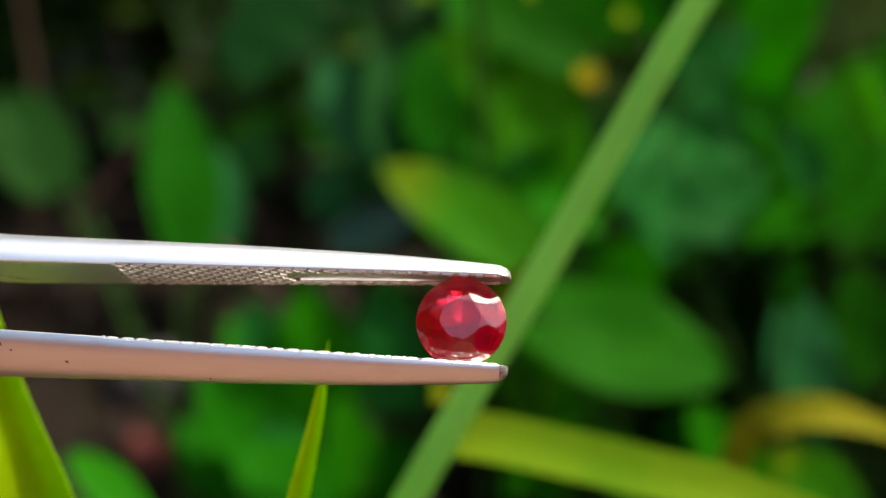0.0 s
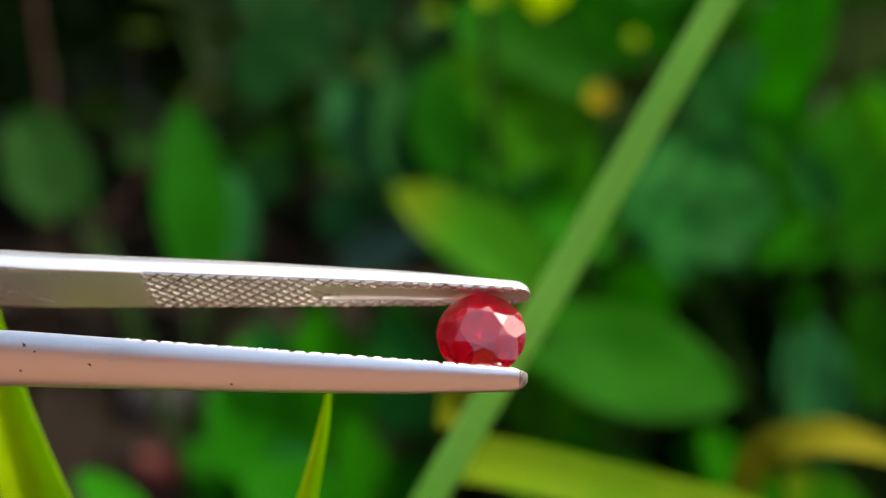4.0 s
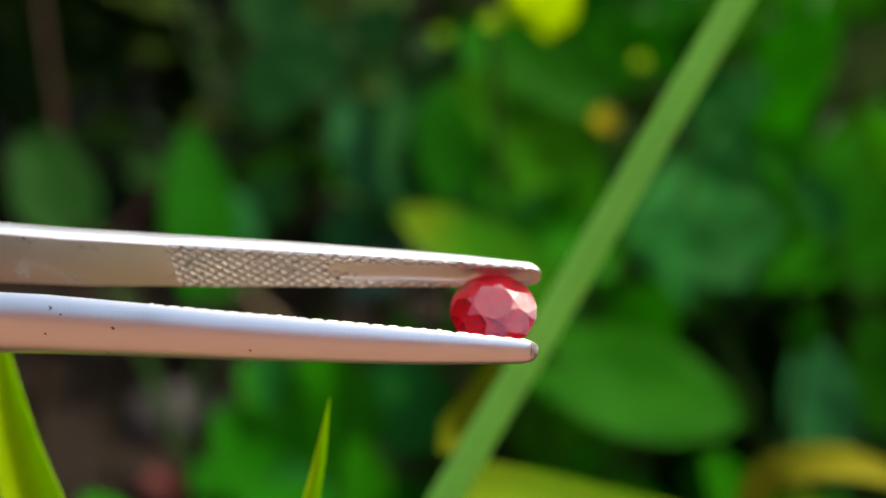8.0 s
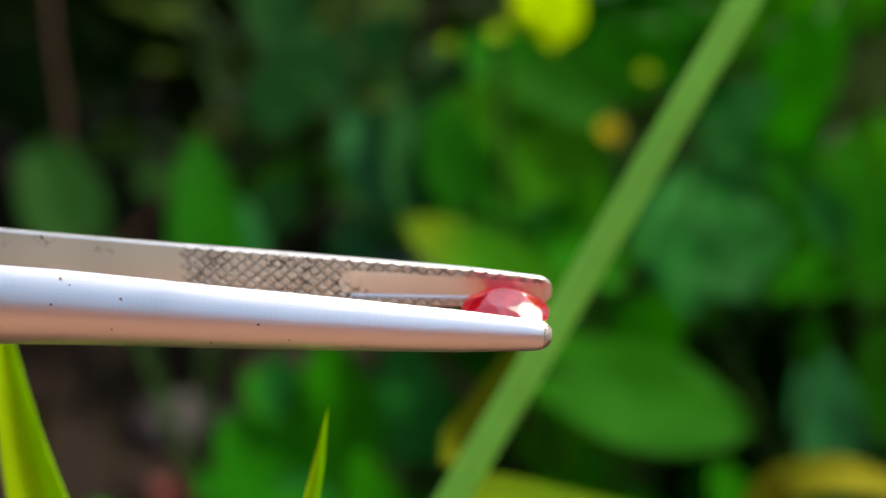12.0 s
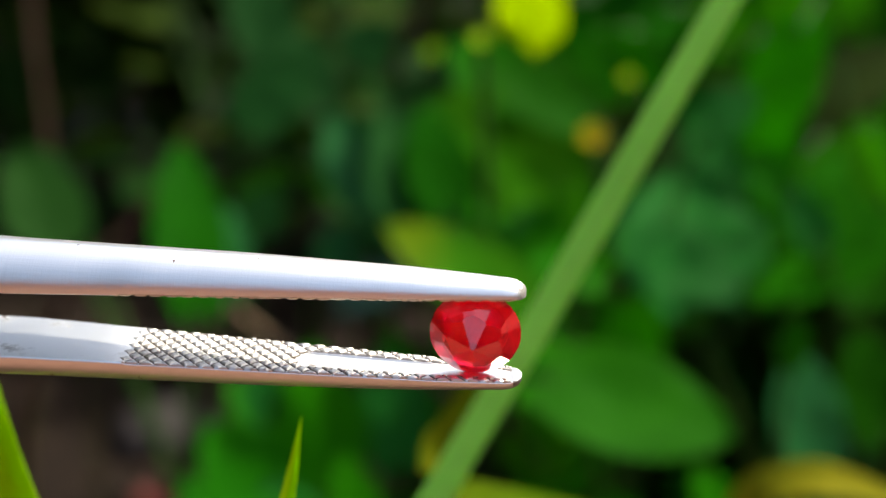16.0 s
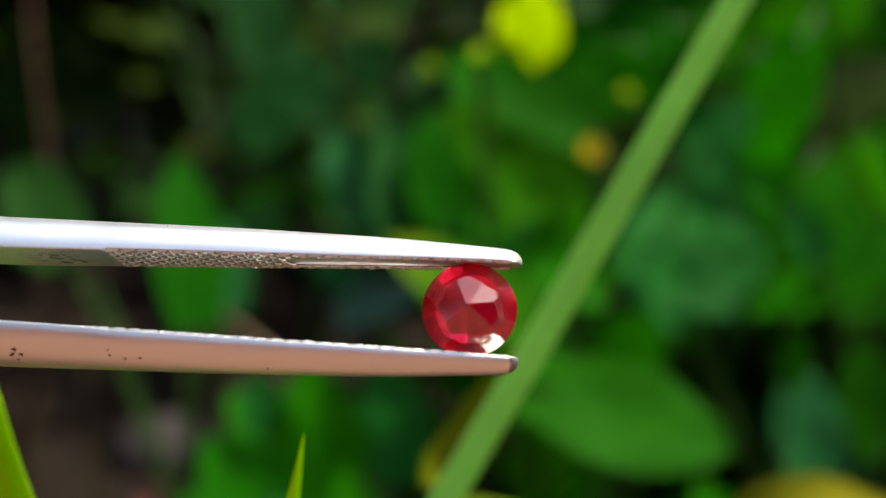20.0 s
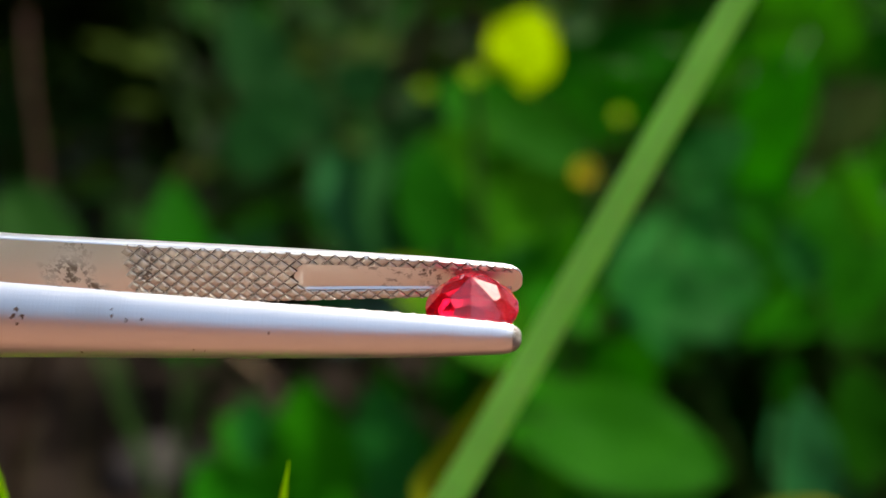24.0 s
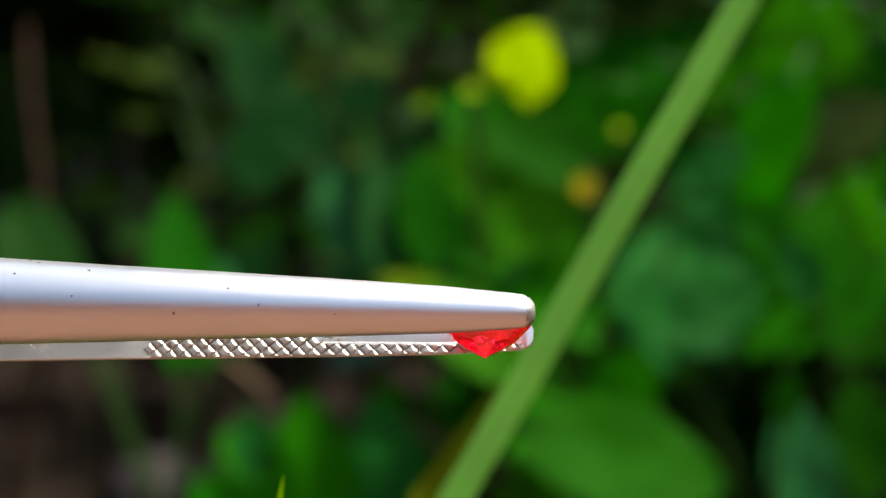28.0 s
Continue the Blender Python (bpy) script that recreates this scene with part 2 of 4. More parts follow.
def steel_material(name, tone, low, high, amount, spread=0.52, near=-0.006, far=-0.016, grain=0.3):
    m, n, l, p = material(name)
    obj = coords(n, l, (1, 1, 1))
    brushed = noise_tex(n, l, coords(n, l, (250, 6000, 6000)), 1.0, 3)
    spots = noise_tex(n, l, obj, 1700, 6, 0.75)
    patch = noise_tex(n, l, obj, 210, 3)
    grime = mixed(n, l, 1.0, ramp(n, l, spots, [(amount, (0, 0, 0)), (amount + 0.05, (1, 1, 1))]), ramp(n, l, patch, [(spread, (0, 0, 0)), (spread + 0.1, (1, 1, 1))]), "MULTIPLY")
    sep = n.new("ShaderNodeSeparateXYZ")
    l.new(obj, sep.inputs[0])
    away = n.new("ShaderNodeMapRange")
    away.inputs[1].default_value, away.inputs[2].default_value = near, far
    l.new(sep.outputs[0], away.inputs[0])
    grime = mixed(n, l, 1.0, grime, away.outputs[0], "MULTIPLY")
    l.new(mixed(n, l, grime, tone, (0.08, 0.056, 0.04)), p.inputs["Base Color"])
    dull = n.new("ShaderNodeMapRange")
    dull.inputs[3].default_value, dull.inputs[4].default_value = low, high
    l.new(brushed, dull.inputs[0])
    l.new(dull.outputs[0], p.inputs["Roughness"])
    clean = n.new("ShaderNodeMath")
    clean.operation = "SUBTRACT"
    clean.inputs[0].default_value = 1.0
    l.new(grime, clean.inputs[1])
    l.new(clean.outputs[0], p.inputs["Metallic"])
    grit = noise_tex(n, l, obj, 5000, 3, 0.7)
    cross = noise_tex(n, l, coords(n, l, (7000, 350, 350)), 1.0, 3)
    relief = mixed(n, l, 0.6, brushed, mixed(n, l, 0.7, grit, cross))
    bump(n, l, relief, p, grain, 0.00005)
    return m


def ruby_material():
    m, n, l, p = material("ruby")
    obj = coords(n, l)
    silk = noise_tex(n, l, obj, 900, 4)
    l.new(ramp(n, l, silk, [(0.3, (0.97, 0.006, 0.045)), (0.7, (1.0, 0.012, 0.085))]), p.inputs["Base Color"])
    p.inputs["Roughness"].default_value = 0.0
    p.inputs["IOR"].default_value = 1.77
    p.inputs["Transmission Weight"].default_value = 1.0
    p.inputs["Coat Weight"].default_value = 0.4
    p.inputs["Coat Roughness"].default_value = 0.01
    p.inputs["Coat IOR"].default_value = 1.76
    veil, mx = n.new("ShaderNodeBsdfTranslucent"), n.new("ShaderNodeMixShader")
    veil.inputs[0].default_value = (1.0, 0.003, 0.02, 1)
    cloud, haze = n.new("ShaderNodeBsdfDiffuse"), n.new("ShaderNodeMixShader")
    cloud.inputs[0].default_value = (1.0, 0.012, 0.06, 1)
    haze.inputs[0].default_value = 0.35
    l.new(veil.outputs[0], haze.inputs[1])
    l.new(cloud.outputs[0], haze.inputs[2])
    l.new(ramp(n, l, silk, [(0.36, (0.14, 0.14, 0.14)), (0.70, (0.27, 0.27, 0.27))]), mx.inputs[0])
    l.new(p.outputs[0], mx.inputs[1])
    l.new(haze.outputs[0], mx.inputs[2])
    l.new(mx.outputs[0], n["Material Output"].inputs[0])
    return m


EARTH, RUBY = earth_material(), ruby_material()
STEEL = steel_material("brushed_steel", (0.78, 0.78, 0.79), 0.32, 0.44, 0.74)
STAINED = steel_material("stained_steel", (0.75, 0.75, 0.745), 0.31, 0.46, 0.5, 0.52, 0.002, -0.003, 0.07)
RUST = rough_material("rust", (0.08, 0.052, 0.038), (0.17, 0.115, 0.085), 3000, 0.8, 0.00002)
# tip steel with grime specks; its reflection of dark surroundings is toned in
DARK_TIP = steel_material("dark_tip_steel", (0.58, 0.58, 0.57), 0.3, 0.5, 0.45, 0.4, 0.004, 0.002)
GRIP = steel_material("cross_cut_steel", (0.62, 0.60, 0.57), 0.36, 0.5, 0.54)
# grime colour that also paints the dark inside the cuts
GRIME_SHADE = rough_material("grime_and_shade", (0.04, 0.03, 0.022), (0.13, 0.095, 0.07), 1500, 0.6, 0.00001)
STEM = rough_material("stem", (0.012, 0.045, 0.005), (0.03, 0.085, 0.010), 200, 0.6)
TWIG = rough_material("twig", (0.06, 0.04, 0.025), (0.16, 0.11, 0.07), 150, 0.9)
STONE = rough_material("stone", (0.014, 0.012, 0.012), (0.038, 0.032, 0.033), 60, 0.9)
PLASTER = rough_material("plaster", (0.18, 0.057, 0.019), (0.25, 0.086, 0.031), 4, 0.9, 0.002)
BARK = rough_material("bark", (0.026, 0.012, 0.008), (0.055, 0.027, 0.018), 150, 0.9)
STRAW = rough_material("straw", (0.024, 0.022, 0.008), (0.055, 0.044, 0.018), 200, 0.8)
RED_LEAF = rough_material("red_leaf", (0.04, 0.006, 0.005), (0.065, 0.012, 0.009), 90, 0.7)


# ---- mesh helpers ----
def mesh_of(name, bm, mat, sharp=35):
    me = bpy.data.meshes.new(name)
    bm.to_mesh(me)
    bm.free()
    me.materials.append(mat)
    me.polygons.foreach_set("use_smooth", [True] * len(me.polygons))
    me.set_sharp_from_angle(angle=radians(sharp))
    return me


def part(name, bm, mat, parent, label="", sharp=35):
    ob = new(name, mesh_of(name, bm, mat, sharp))
    ob.parent = parent
    if label:
        ob["label"] = label
    return ob


def loft(bm, rings, closed=True, caps=True):
    """Skin rings of equal length, one after another."""
    made = [[bm.verts.new(p) for p in ring] for ring in rings]
    k = len(made[0])
    for a, b in zip(made, made[1:]):
        for i in range(k if closed else k - 1):
            bm.faces.new((a[i], a[(i + 1) % k], b[(i + 1) % k], b[i]))
    if caps and closed:
        bm.faces.new(made[0][::-1])
        bm.faces.new(made[-1])
    return made


def tube(bm, points, radii, sides=6):
    rings = []
    for i, p in enumerate(points):
        way = (Vector(points[min(i + 1, len(points) - 1)]) - Vector(points[max(i - 1, 0)])).normalized()
        q = way.to_track_quat("Z", "X").to_matrix()
        rings.append([Vector(p) + q @ Vector((math.cos(a) * radii[i], math.sin(a) * radii[i], 0)) for a in (2 * math.pi * j / sides for j in range(sides))])
    loft(bm, rings)


def bend(a, b, c, k=8):
    """Points of a curved line from a over b to c."""
    a, b, c = Vector(a), Vector(b), Vector(c)
    return [a * (1 - t) ** 2 + b * 2 * t * (1 - t) + c * t * t for t in (i / (k - 1) for i in range(k))]


# ---- ground ----
def ground():
    bm = bmesh.new()
    k = 90
    def spread(i):
        t = 2 * i / k - 1
        return math.copysign((math.exp(abs(t) * 7.5) - 1) * 0.12, t)
    xs = [spread(i) for i in range(k + 1)]
    rows = []
    for y in xs:
        rows.append([bm.verts.new((x, y + 0.5, (noise.noise((x * 9, y * 9, 0)) * 0.012 + noise.noise((x * 40, y * 40, 3)) * 0.005) * (1 if abs(x) + abs(y) < 6 else 0) - 0.012)) for x in xs])
    for a, b in zip(rows, rows[1:]):
        for i in range(k):
            bm.faces.new((a[i], a[i + 1], b[i + 1], b[i]))
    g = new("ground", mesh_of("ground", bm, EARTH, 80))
    tagged(g, "bare reddish earth turning to leaf mould, coloured dark for shade under the plants", "ground", kind="structure")


ground()


def added_wall():
    """Low plastered wall behind the camera, unseen, added for warm reflections in the steel."""
    bm = bmesh.new()
    bmesh.ops.create_cube(bm, size=1, matrix=Matrix.Translation((0, -2.1, 0.35)) @ Matrix.Diagonal((14, 0.2, 0.78, 1)))
    bmesh.ops.bevel(bm, geom=bm.edges[:], offset=0.015, segments=2, affect="EDGES")
    tagged(new("reflector_wall", mesh_of("reflector_wall", bm, PLASTER, 40)), "low reddish brown plastered wall, added unseen for warm reflections", "wall", kind="structure")


added_wall()


# ---- tweezers ----
def table(s, rows):
    """Linear reading of a small table of (place, value)."""
    for (a, va), (b, vb) in zip(rows, rows[1:]):
        if s <= b:
            return va + (vb - va) * max(0.0, (s - a) / (b - a))
    return rows[-1][1]


MM = 0.001
DOME = 1.15         # how wedge-like the back of an arm is
TIP = 2.67          # tip's distance past the stone's centre, mm
HALF_GAP = ((0, 2.48), (28, 1.92), (60, 2.5), (105, 2.2), (150, 0.2))
THICK = ((0, 0.3), (0.1, 0.5), (0.3, 0.68), (0.6, 0.8), (1.0, 0.88), (3, 1.05), (7, 1.35), (15, 1.72), (28, 2.1), (60, 2.3), (120, 1.8), (150, 1.4))
WIDTH = ((0, 0.55), (0.06, 0.9), (0.15, 1.2), (0.3, 1.5), (0.6, 1.78), (1.0, 1.92), (1.5, 2.02), (5, 2.6), (11, 3.2), (20, 4.0), (28, 4.75), (60, 7.2), (100, 9.0), (150, 8.4))
GROOVE = ((0, 0), (3.4, 0), (4.8, 0.07), (9.0, 0.12), (12.3, 0.10), (12.9, 0), (200, 0))
RECESS = ((0, 0), (0.45, 0), (0.6, 0.06), (21.8, 0.06), (22.0, 0), (200, 0))


SPOTS_FIRST = ((26.2, 42, 0.13), (26.4, 52, 0.11), (25.9, 50, 0.1), (26.15, 60, 0.07), (21.3, 34, 0.1), (21.2, 44, 0.06), (20.4, 50, 0.08), (19.6, 47, 0.06), (17.0, 100, 0.05), (16.4, 104, 0.04), (13.0, 60, 0.04),
               (26.0, 128, 0.05), (23.0, 112, 0.06), (12.0, 140, 0.04))
SPOTS_SECOND = ((27.6, 22, 0.09), (27.0, 30, 0.06), (24.0, 45, 0.07), (21.8, 40, 0.04), (16.2, 70, 0.05), (27.9, 60, 0.05), (19.0, 120, 0.06), (14.5, 105, 0.05), (24.5, 95, 0.05), (10.5, 118, 0.04))


def arm_section(s):
    """One cross-section of an arm, mm: flat grooved inside, sides, domed outside. Inner face at z = 0."""
    w, t, g = table(s, WIDTH) / 2, table(s, THICK) * 1.03, table(s, GROOVE)
    gw = w * 0.52
    r = table(s, RECESS)
    pts = [(-w, 0.06 + r), (-w + 0.06, r), (-gw, r), (-gw * 0.88, g + r), (gw * 0.88, g + r), (gw, r), (w - 0.06, r), (w, 0.06 + r)]
    side = t * 0.06 + r
    for i in range(19):
        a = math.pi * i / 18
        pts.append((w * math.copysign(abs(math.cos(a)) ** DOME, math.cos(a)), side + (t - side) * math.sin(a) ** DOME))
    return pts


def arm(parent, sign):
    stations = [0, 0.03, 0.06, 0.1, 0.15, 0.22, 0.3, 0.45, 0.6, 0.8, 1.0, 1.25, 1.5, 2, 3, 4, 5, 6.5, 8, 9.5, 11, 11.5, 12.0, 12.6, 13, 14, 16, 18, 20, 21.8, 22.0] + [24 + 2 * i for i in range(64)]
    rings = []
    for s in stations:
        z0 = table(s, HALF_GAP)
        ring = [((TIP - s) * MM, y * MM, (z0 + z) * MM) for y, z in arm_section(s)]
        rings.append(ring if sign > 0 else [(x, -y, -z) for x, y, z in ring])
    bm = bmesh.new()
    loft(bm, rings)
    bmesh.ops.recalc_face_normals(bm, faces=bm.faces)
    for f in bm.faces:
        if f.normal.z * sign < -0.8:
            f.material_index = 1
        elif f.calc_center_median().x > (TIP - 0.4) * MM:
            f.material_index = 2
    a = part("arm", bm, STEEL, parent, "tapered brushed steel arm with a domed back", 30)
    a.data.materials.append(STAINED)
    a.data.materials.append(DARK_TIP)
    # cross-cut grip: blunt diamond teeth between two families of slanting cuts, on a floor coloured dark for oil and
    # shade
    px, py, deep = 0.86, 0.78, 0.12
    def at(s, y, up):
        co = ((TIP - s) * MM, y * MM, (table(s, HALF_GAP) + 0.07 - up) * MM)
        return co if sign > 0 else (co[0], -co[1], -co[2])
    def channel(s):
        """Half-width of the plain channel down the middle, mm."""
        return 0.0 if s > 12.6 else 0.54 * table(s, WIDTH) / 2 * min(1.0, (12.9 - s) / 0.5)
    bm = bmesh.new()
    for y_side in (-1, 1):
        last = None
        for k in range(90):
            s = 0.5 + 21.35 * k / 89
            inner, outer = y_side * channel(s), y_side * (table(s, WIDTH) / 2 - 0.03)
            now = [bm.verts.new(at(s, y, 0.0)) for y in (inner, outer)] + [bm.verts.new(at(s, y, -0.1)) for y in (inner, outer)]
            if last:
                for q, r in ((0, 1), (2, 0), (1, 3)):
                    bm.faces.new((last[q], last[r], now[r], now[q]))
            last = now
    bmesh.ops.recalc_face_normals(bm, faces=bm.faces)
    part("grip", bm, GRIME_SHADE, a, "brown floor of the cross-cut grip, oil and shade in one colour", 25)
    def clipped(poly, inside):
        """The part of a polygon for which inside() is positive."""
        out = []
        for p, q in zip(poly, poly[1:] + poly[:1]):
            fp, fq = inside(p), inside(q)
            if fp >= 0:
                out.append(p)
            if fp * fq < 0:
                out.append((p[0] + (q[0] - p[0]) * fp / (fp - fq), p[1] + (q[1] - p[1]) * fp / (fp - fq)))
        return out
    wear = random.Random(31 if sign > 0 else 32)
    for iu in range(-4, 32):
        for iv in range(-4, 32):
            uv = [(iu, iv), (iu + 1, iv), (iu + 1, iv + 1), (iu, iv + 1)]
            cell = [((u + v) * px / 2, (u - v) * py / 2) for u, v in uv]
            mid_s = (iu + iv + 1) * px / 2
            if not 0.3 < mid_s < 22.0:
                continue
            cell = clipped(cell, lambda p: p[0] - 0.55)
            for y_side in (-1, 1):
                half = cell
                if mid_s < 12.9 or iu != iv:
                    half = clipped(half, lambda p: p[1] * y_side - channel(p[0]) if mid_s < 12.9 else p[1] * y_side + 9) if half else half
                if mid_s >= 12.9 and y_side < 0:
                    continue
                half = clipped(half, lambda p: table(p[0], WIDTH) / 2 - 0.025 - abs(p[1])) if half else half
                if len(half) < 3:
                    continue
                cs, cy = sum(p[0] for p in half) / len(half), sum(p[1] for p in half) / len(half)
                area = 0.5 * abs(sum(p[0] * q[1] - q[0] * p[1] for p, q in zip(half, half[1:] + half[:1])))
                if area < 0.012:
                    continue
                bm = bmesh.new()
                worn = deep * wear.uniform(0.85, 1.08)
                rim = [abs(p[1]) > table(p[0], WIDTH) / 2 - 0.035 for p in half]
                rings = [[bm.verts.new(at(cs + (p[0] - cs) * k, cy + (p[1] - cy) * (1 - (1 - k) * 0.9 if edge else k), up)) for p, edge in zip(half, rim)] for k, up in ((1.0, -0.01), (0.86, worn * 0.35), (0.66, worn * 0.78), (0.42, worn))]
                high = rings[-1]
                for ra, rb in zip(rings, rings[1:]):
                    for q in range(len(half)):
                        f = bm.faces.new((ra[q], ra[(q + 1) % len(half)], rb[(q + 1) % len(half)], rb[q]))
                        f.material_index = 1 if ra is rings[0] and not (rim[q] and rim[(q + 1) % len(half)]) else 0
                bm.faces.new(high)
                bmesh.ops.recalc_face_normals(bm, faces=bm.faces)
                if high and sum(f.normal.z * f.calc_area() for f in bm.faces) * sign > 0:
                    bmesh.ops.reverse_faces(bm, faces=bm.faces[:])
                part("tooth", bm, GRIP, a, sharp=14).data.materials.append(GRIME_SHADE)
    # small rust and oil spots on the back
    rng = random.Random(7 if sign > 0 else 8)
    for s, angle, size in (SPOTS_FIRST if sign > 0 else SPOTS_SECOND):
        w, t, z0 = table(s, WIDTH) / 2, table(s, THICK) * 1.03, table(s, HALF_GAP)
        side = t * 0.06
        bm = bmesh.new()
        ring = []
        for k in range(9):
            b2, r = 2 * math.pi * k / 9, size * rng.uniform(0.5, 2.2)
            ang = radians(angle) + r * math.sin(b2) / (0.5 * (w + t))
            y = w * math.copysign(abs(math.cos(ang)) ** DOME, math.cos(ang)) * 1.006
            z = z0 + (side + (t - side) * math.sin(ang) ** DOME) * 1.006
            co = ((TIP - s + r * math.cos(b2)) * MM, y * MM, z * MM)
            ring.append(bm.verts.new(co if sign > 0 else (co[0], -co[1], -co[2])))
        bm.faces.new(ring)
        bmesh.ops.recalc_face_normals(bm, faces=bm.faces)
        part("rust_spot", bm, RUST, a, "tiny dark rust spot")
    return a


def make_tweezers():
    root = new("tweezers")
    arm(root, 1)
    arm(root, -1)
    bm = bmesh.new()
    bmesh.ops.create_cube(bm, size=1, matrix=Matrix.Translation(((TIP - 153) * MM, 0, 0)) @ Matrix.Diagonal((0.009, 0.0078, 0.0036, 1)))
    bmesh.ops.bevel(bm, geom=bm.edges[:], offset=0.0009, segments=2, affect="EDGES")
    part("joint", bm, STEEL, root, "riveted steel end of the arms")
    return tagged(root, "fine-pointed stainless steel gem tweezers with stained inner faces", "tweezers")


tweezers = make_tweezers()


# ---- stone ----
def cut_stone(planes):
    """Corners of the body enclosed by planes, given as (normal, distance from the centre)."""
    n = np.array([p for p, d in planes])
    d = np.array([d for p, d in planes])
    k = len(d)
    i, j, l = np.array([(a, b, c) for a in range(k) for b in range(a + 1, k) for c in range(b + 1, k)]).T
    det = np.einsum("ij,ij->i", n[i], np.cross(n[j], n[l]))
    ok = np.abs(det) > 1e-6
    i, j, l, det = i[ok], j[ok], l[ok], det[ok]
    p = (d[i, None] * np.cross(n[j], n[l]) + d[j, None] * np.cross(n[l], n[i]) + d[l, None] * np.cross(n[i], n[j])) / det[:, None]
    p = p[np.all(p @ n.T <= d + 1e-5, axis=1)]
    return np.unique(np.round(p, 4), axis=0)


def make_ruby():
    """Hand-cut round brilliant, mm: table towards -y, culet towards +y."""
    rng = random.Random(5)
    R = 2.5
    planes = [((0, -1, 0), 0.84)]
    def facet(turn, slope, r, y, wob=1.0):
        """A facet that faces the way turn, sloping by slope degrees from the girdle's plane, through a point at radius r and height y."""
        turn, slope = radians(turn + rng.uniform(-2.5, 2.5) * wob), radians(slope + rng.uniform(-1.2, 1.2) * wob)
        side = -1 if y < 0 else 1
        n = (math.cos(turn) * math.sin(slope), side * math.cos(slope), math.sin(turn) * math.sin(slope))
        planes.append((n, r * math.sin(slope) + y * side * math.cos(slope)))
    for i in range(30):                                   # girdle
        a = 2 * math.pi * i / 30
        planes.append(((math.cos(a), 0, math.sin(a)), R))
    for i in range(8):                                    # crown
        facet(45 * i + 9, 30, R * 0.985, -0.09)
        facet(45 * i + 31.5, 19, R * 0.49, -0.79)
        facet(45 * i + 20, 36.5, R * 0.995, -0.06)
        facet(45 * i + 43, 36.5, R * 0.995, -0.06)
    for i in range(7):                                    # pavilion: shallow mains round the culet, steep breaks under the girdle
        facet(51.43 * i + 14, 30, R * 0.60, 1.13)
        facet(51.43 * i + 1, 48, R * 0.965, 0.12)
        facet(51.43 * i + 27, 49, R * 0.965, 0.12)
    bm = bmesh.new()
    for p in cut_stone(planes):
        bm.verts.new(Vector(p) * MM)
    bmesh.ops.convex_hull(bm, input=bm.verts[:])
    bmesh.ops.dissolve_limit(bm, angle_limit=radians(0.8), verts=bm.verts[:], edges=bm.edges[:])
    bmesh.ops.recalc_face_normals(bm, faces=bm.faces)
    me = bpy.data.meshes.new("ruby")
    bm.to_mesh(me)
    bm.free()
    me.materials.append(RUBY)
    return tagged(new("ruby", me), "round faceted transparent red ruby held between steel tips", "gemstone")


ruby = make_ruby()


# ---- plants ----
def leaf_bm(length, width, droop=0.12, fold=0.12):
    bm = bmesh.new()
    rows, cols = 10, 6
    grid = []
    for i in range(rows + 1):
        t = i / rows
        half = width / 2 * (math.sin(math.pi * min(1, t * 0.93 + 0.07)) ** 0.62) * (1 - 0.32 * t) * 1.22
        if i == rows:
            half = width * 0.01
        line = []
        for j in range(cols + 1):
            u = 2 * j / cols - 1
            back = 0.10 * length * max(0, 1 - t * 4) * abs(u)
            z = -droop * length * t * t - fold * half * (1 - abs(u)) + noise.noise((u * 2, t * 5, length * 90)) * width * 0.05
            line.append(bm.verts.new((u * half, t * length - back, z)))
        grid.append(line)
    for a, b in zip(grid, grid[1:]):
        for j in range(cols):
            bm.faces.new((a[j], a[j + 1], b[j + 1], b[j]))
    return bm


def leafy_plant(x, y, name="broadleaf_plant"):
    root = new(name)
    root.location = (x, y, 0)
    bm = bmesh.new()
    tube(bm, [(0, 0, -0.02), (0.002, 0.001, 0.02), (0.001, 0.003, 0.05), (0, 0.002, 0.075)], [0.0035, 0.003, 0.0025, 0.0018])
    part("stem", bm, STEM, root)
    return tagged(root, "low broad-leaved green plant growing from dark soil", "plant", "bed of broad-leaved plants")


def leaf(plant, m, length, width, mat):
    ob = part("leaf", leaf_bm(length, width), mat, plant, sharp=80)
    ob.matrix_basis = m
    bm = bmesh.new()
    foot, top = Vector((0, 0.002, 0.06)), m.translation
    reach = (top - foot).length
    away = (m.to_3x3() @ Vector((0, -1, 0))) * reach * 0.3
    tube(bm, bend(foot, top + away + Vector((0, 0.01, 0)), top + (m.to_3x3() @ Vector((0, 0.002, -0.0004))), 7), [0.0013, 0.0012, 0.0011, 0.001, 0.0009, 0.0008, 0.0006], 5)
    part("leaf_stalk", bm, STEM, plant)
    return ob



plant = leafy_plant(0.063, 0.296)
leaf(plant, pose(-0.0404, -0.0406, 0.1512, -11.3, 37.8, -113.9), 0.0420, 0.0262, LEAF_MID)
leaf(plant, pose(-0.0220, -0.0264, 0.1463, 84.8, 9.8, -21.3), 0.0201, 0.0153, LEAF_MID)
# the next three are coloured lighter to offset the shade on them
leaf(plant, pose(-0.0458, -0.0091, 0.1160, 68.1, 31.5, -55.0), 0.0254, 0.0181, LEAF_FRESH)
leaf(plant, pose(0.0319, 0.0073, 0.1006, 65.9, 10.4, -32.2), 0.0344, 0.0241, LEAF_TEAL_LIT)
leaf(plant, pose(-0.0408, -0.0064, 0.0891, 68.8, 14.6, -20.2), 0.0301, 0.0203, LEAF_BRIGHT)
leaf(plant, pose(-0.0279, 0.0162, 0.1315, 64.2, 21.0, -27.0), 0.0158, 0.0177, LEAF_GREEN)

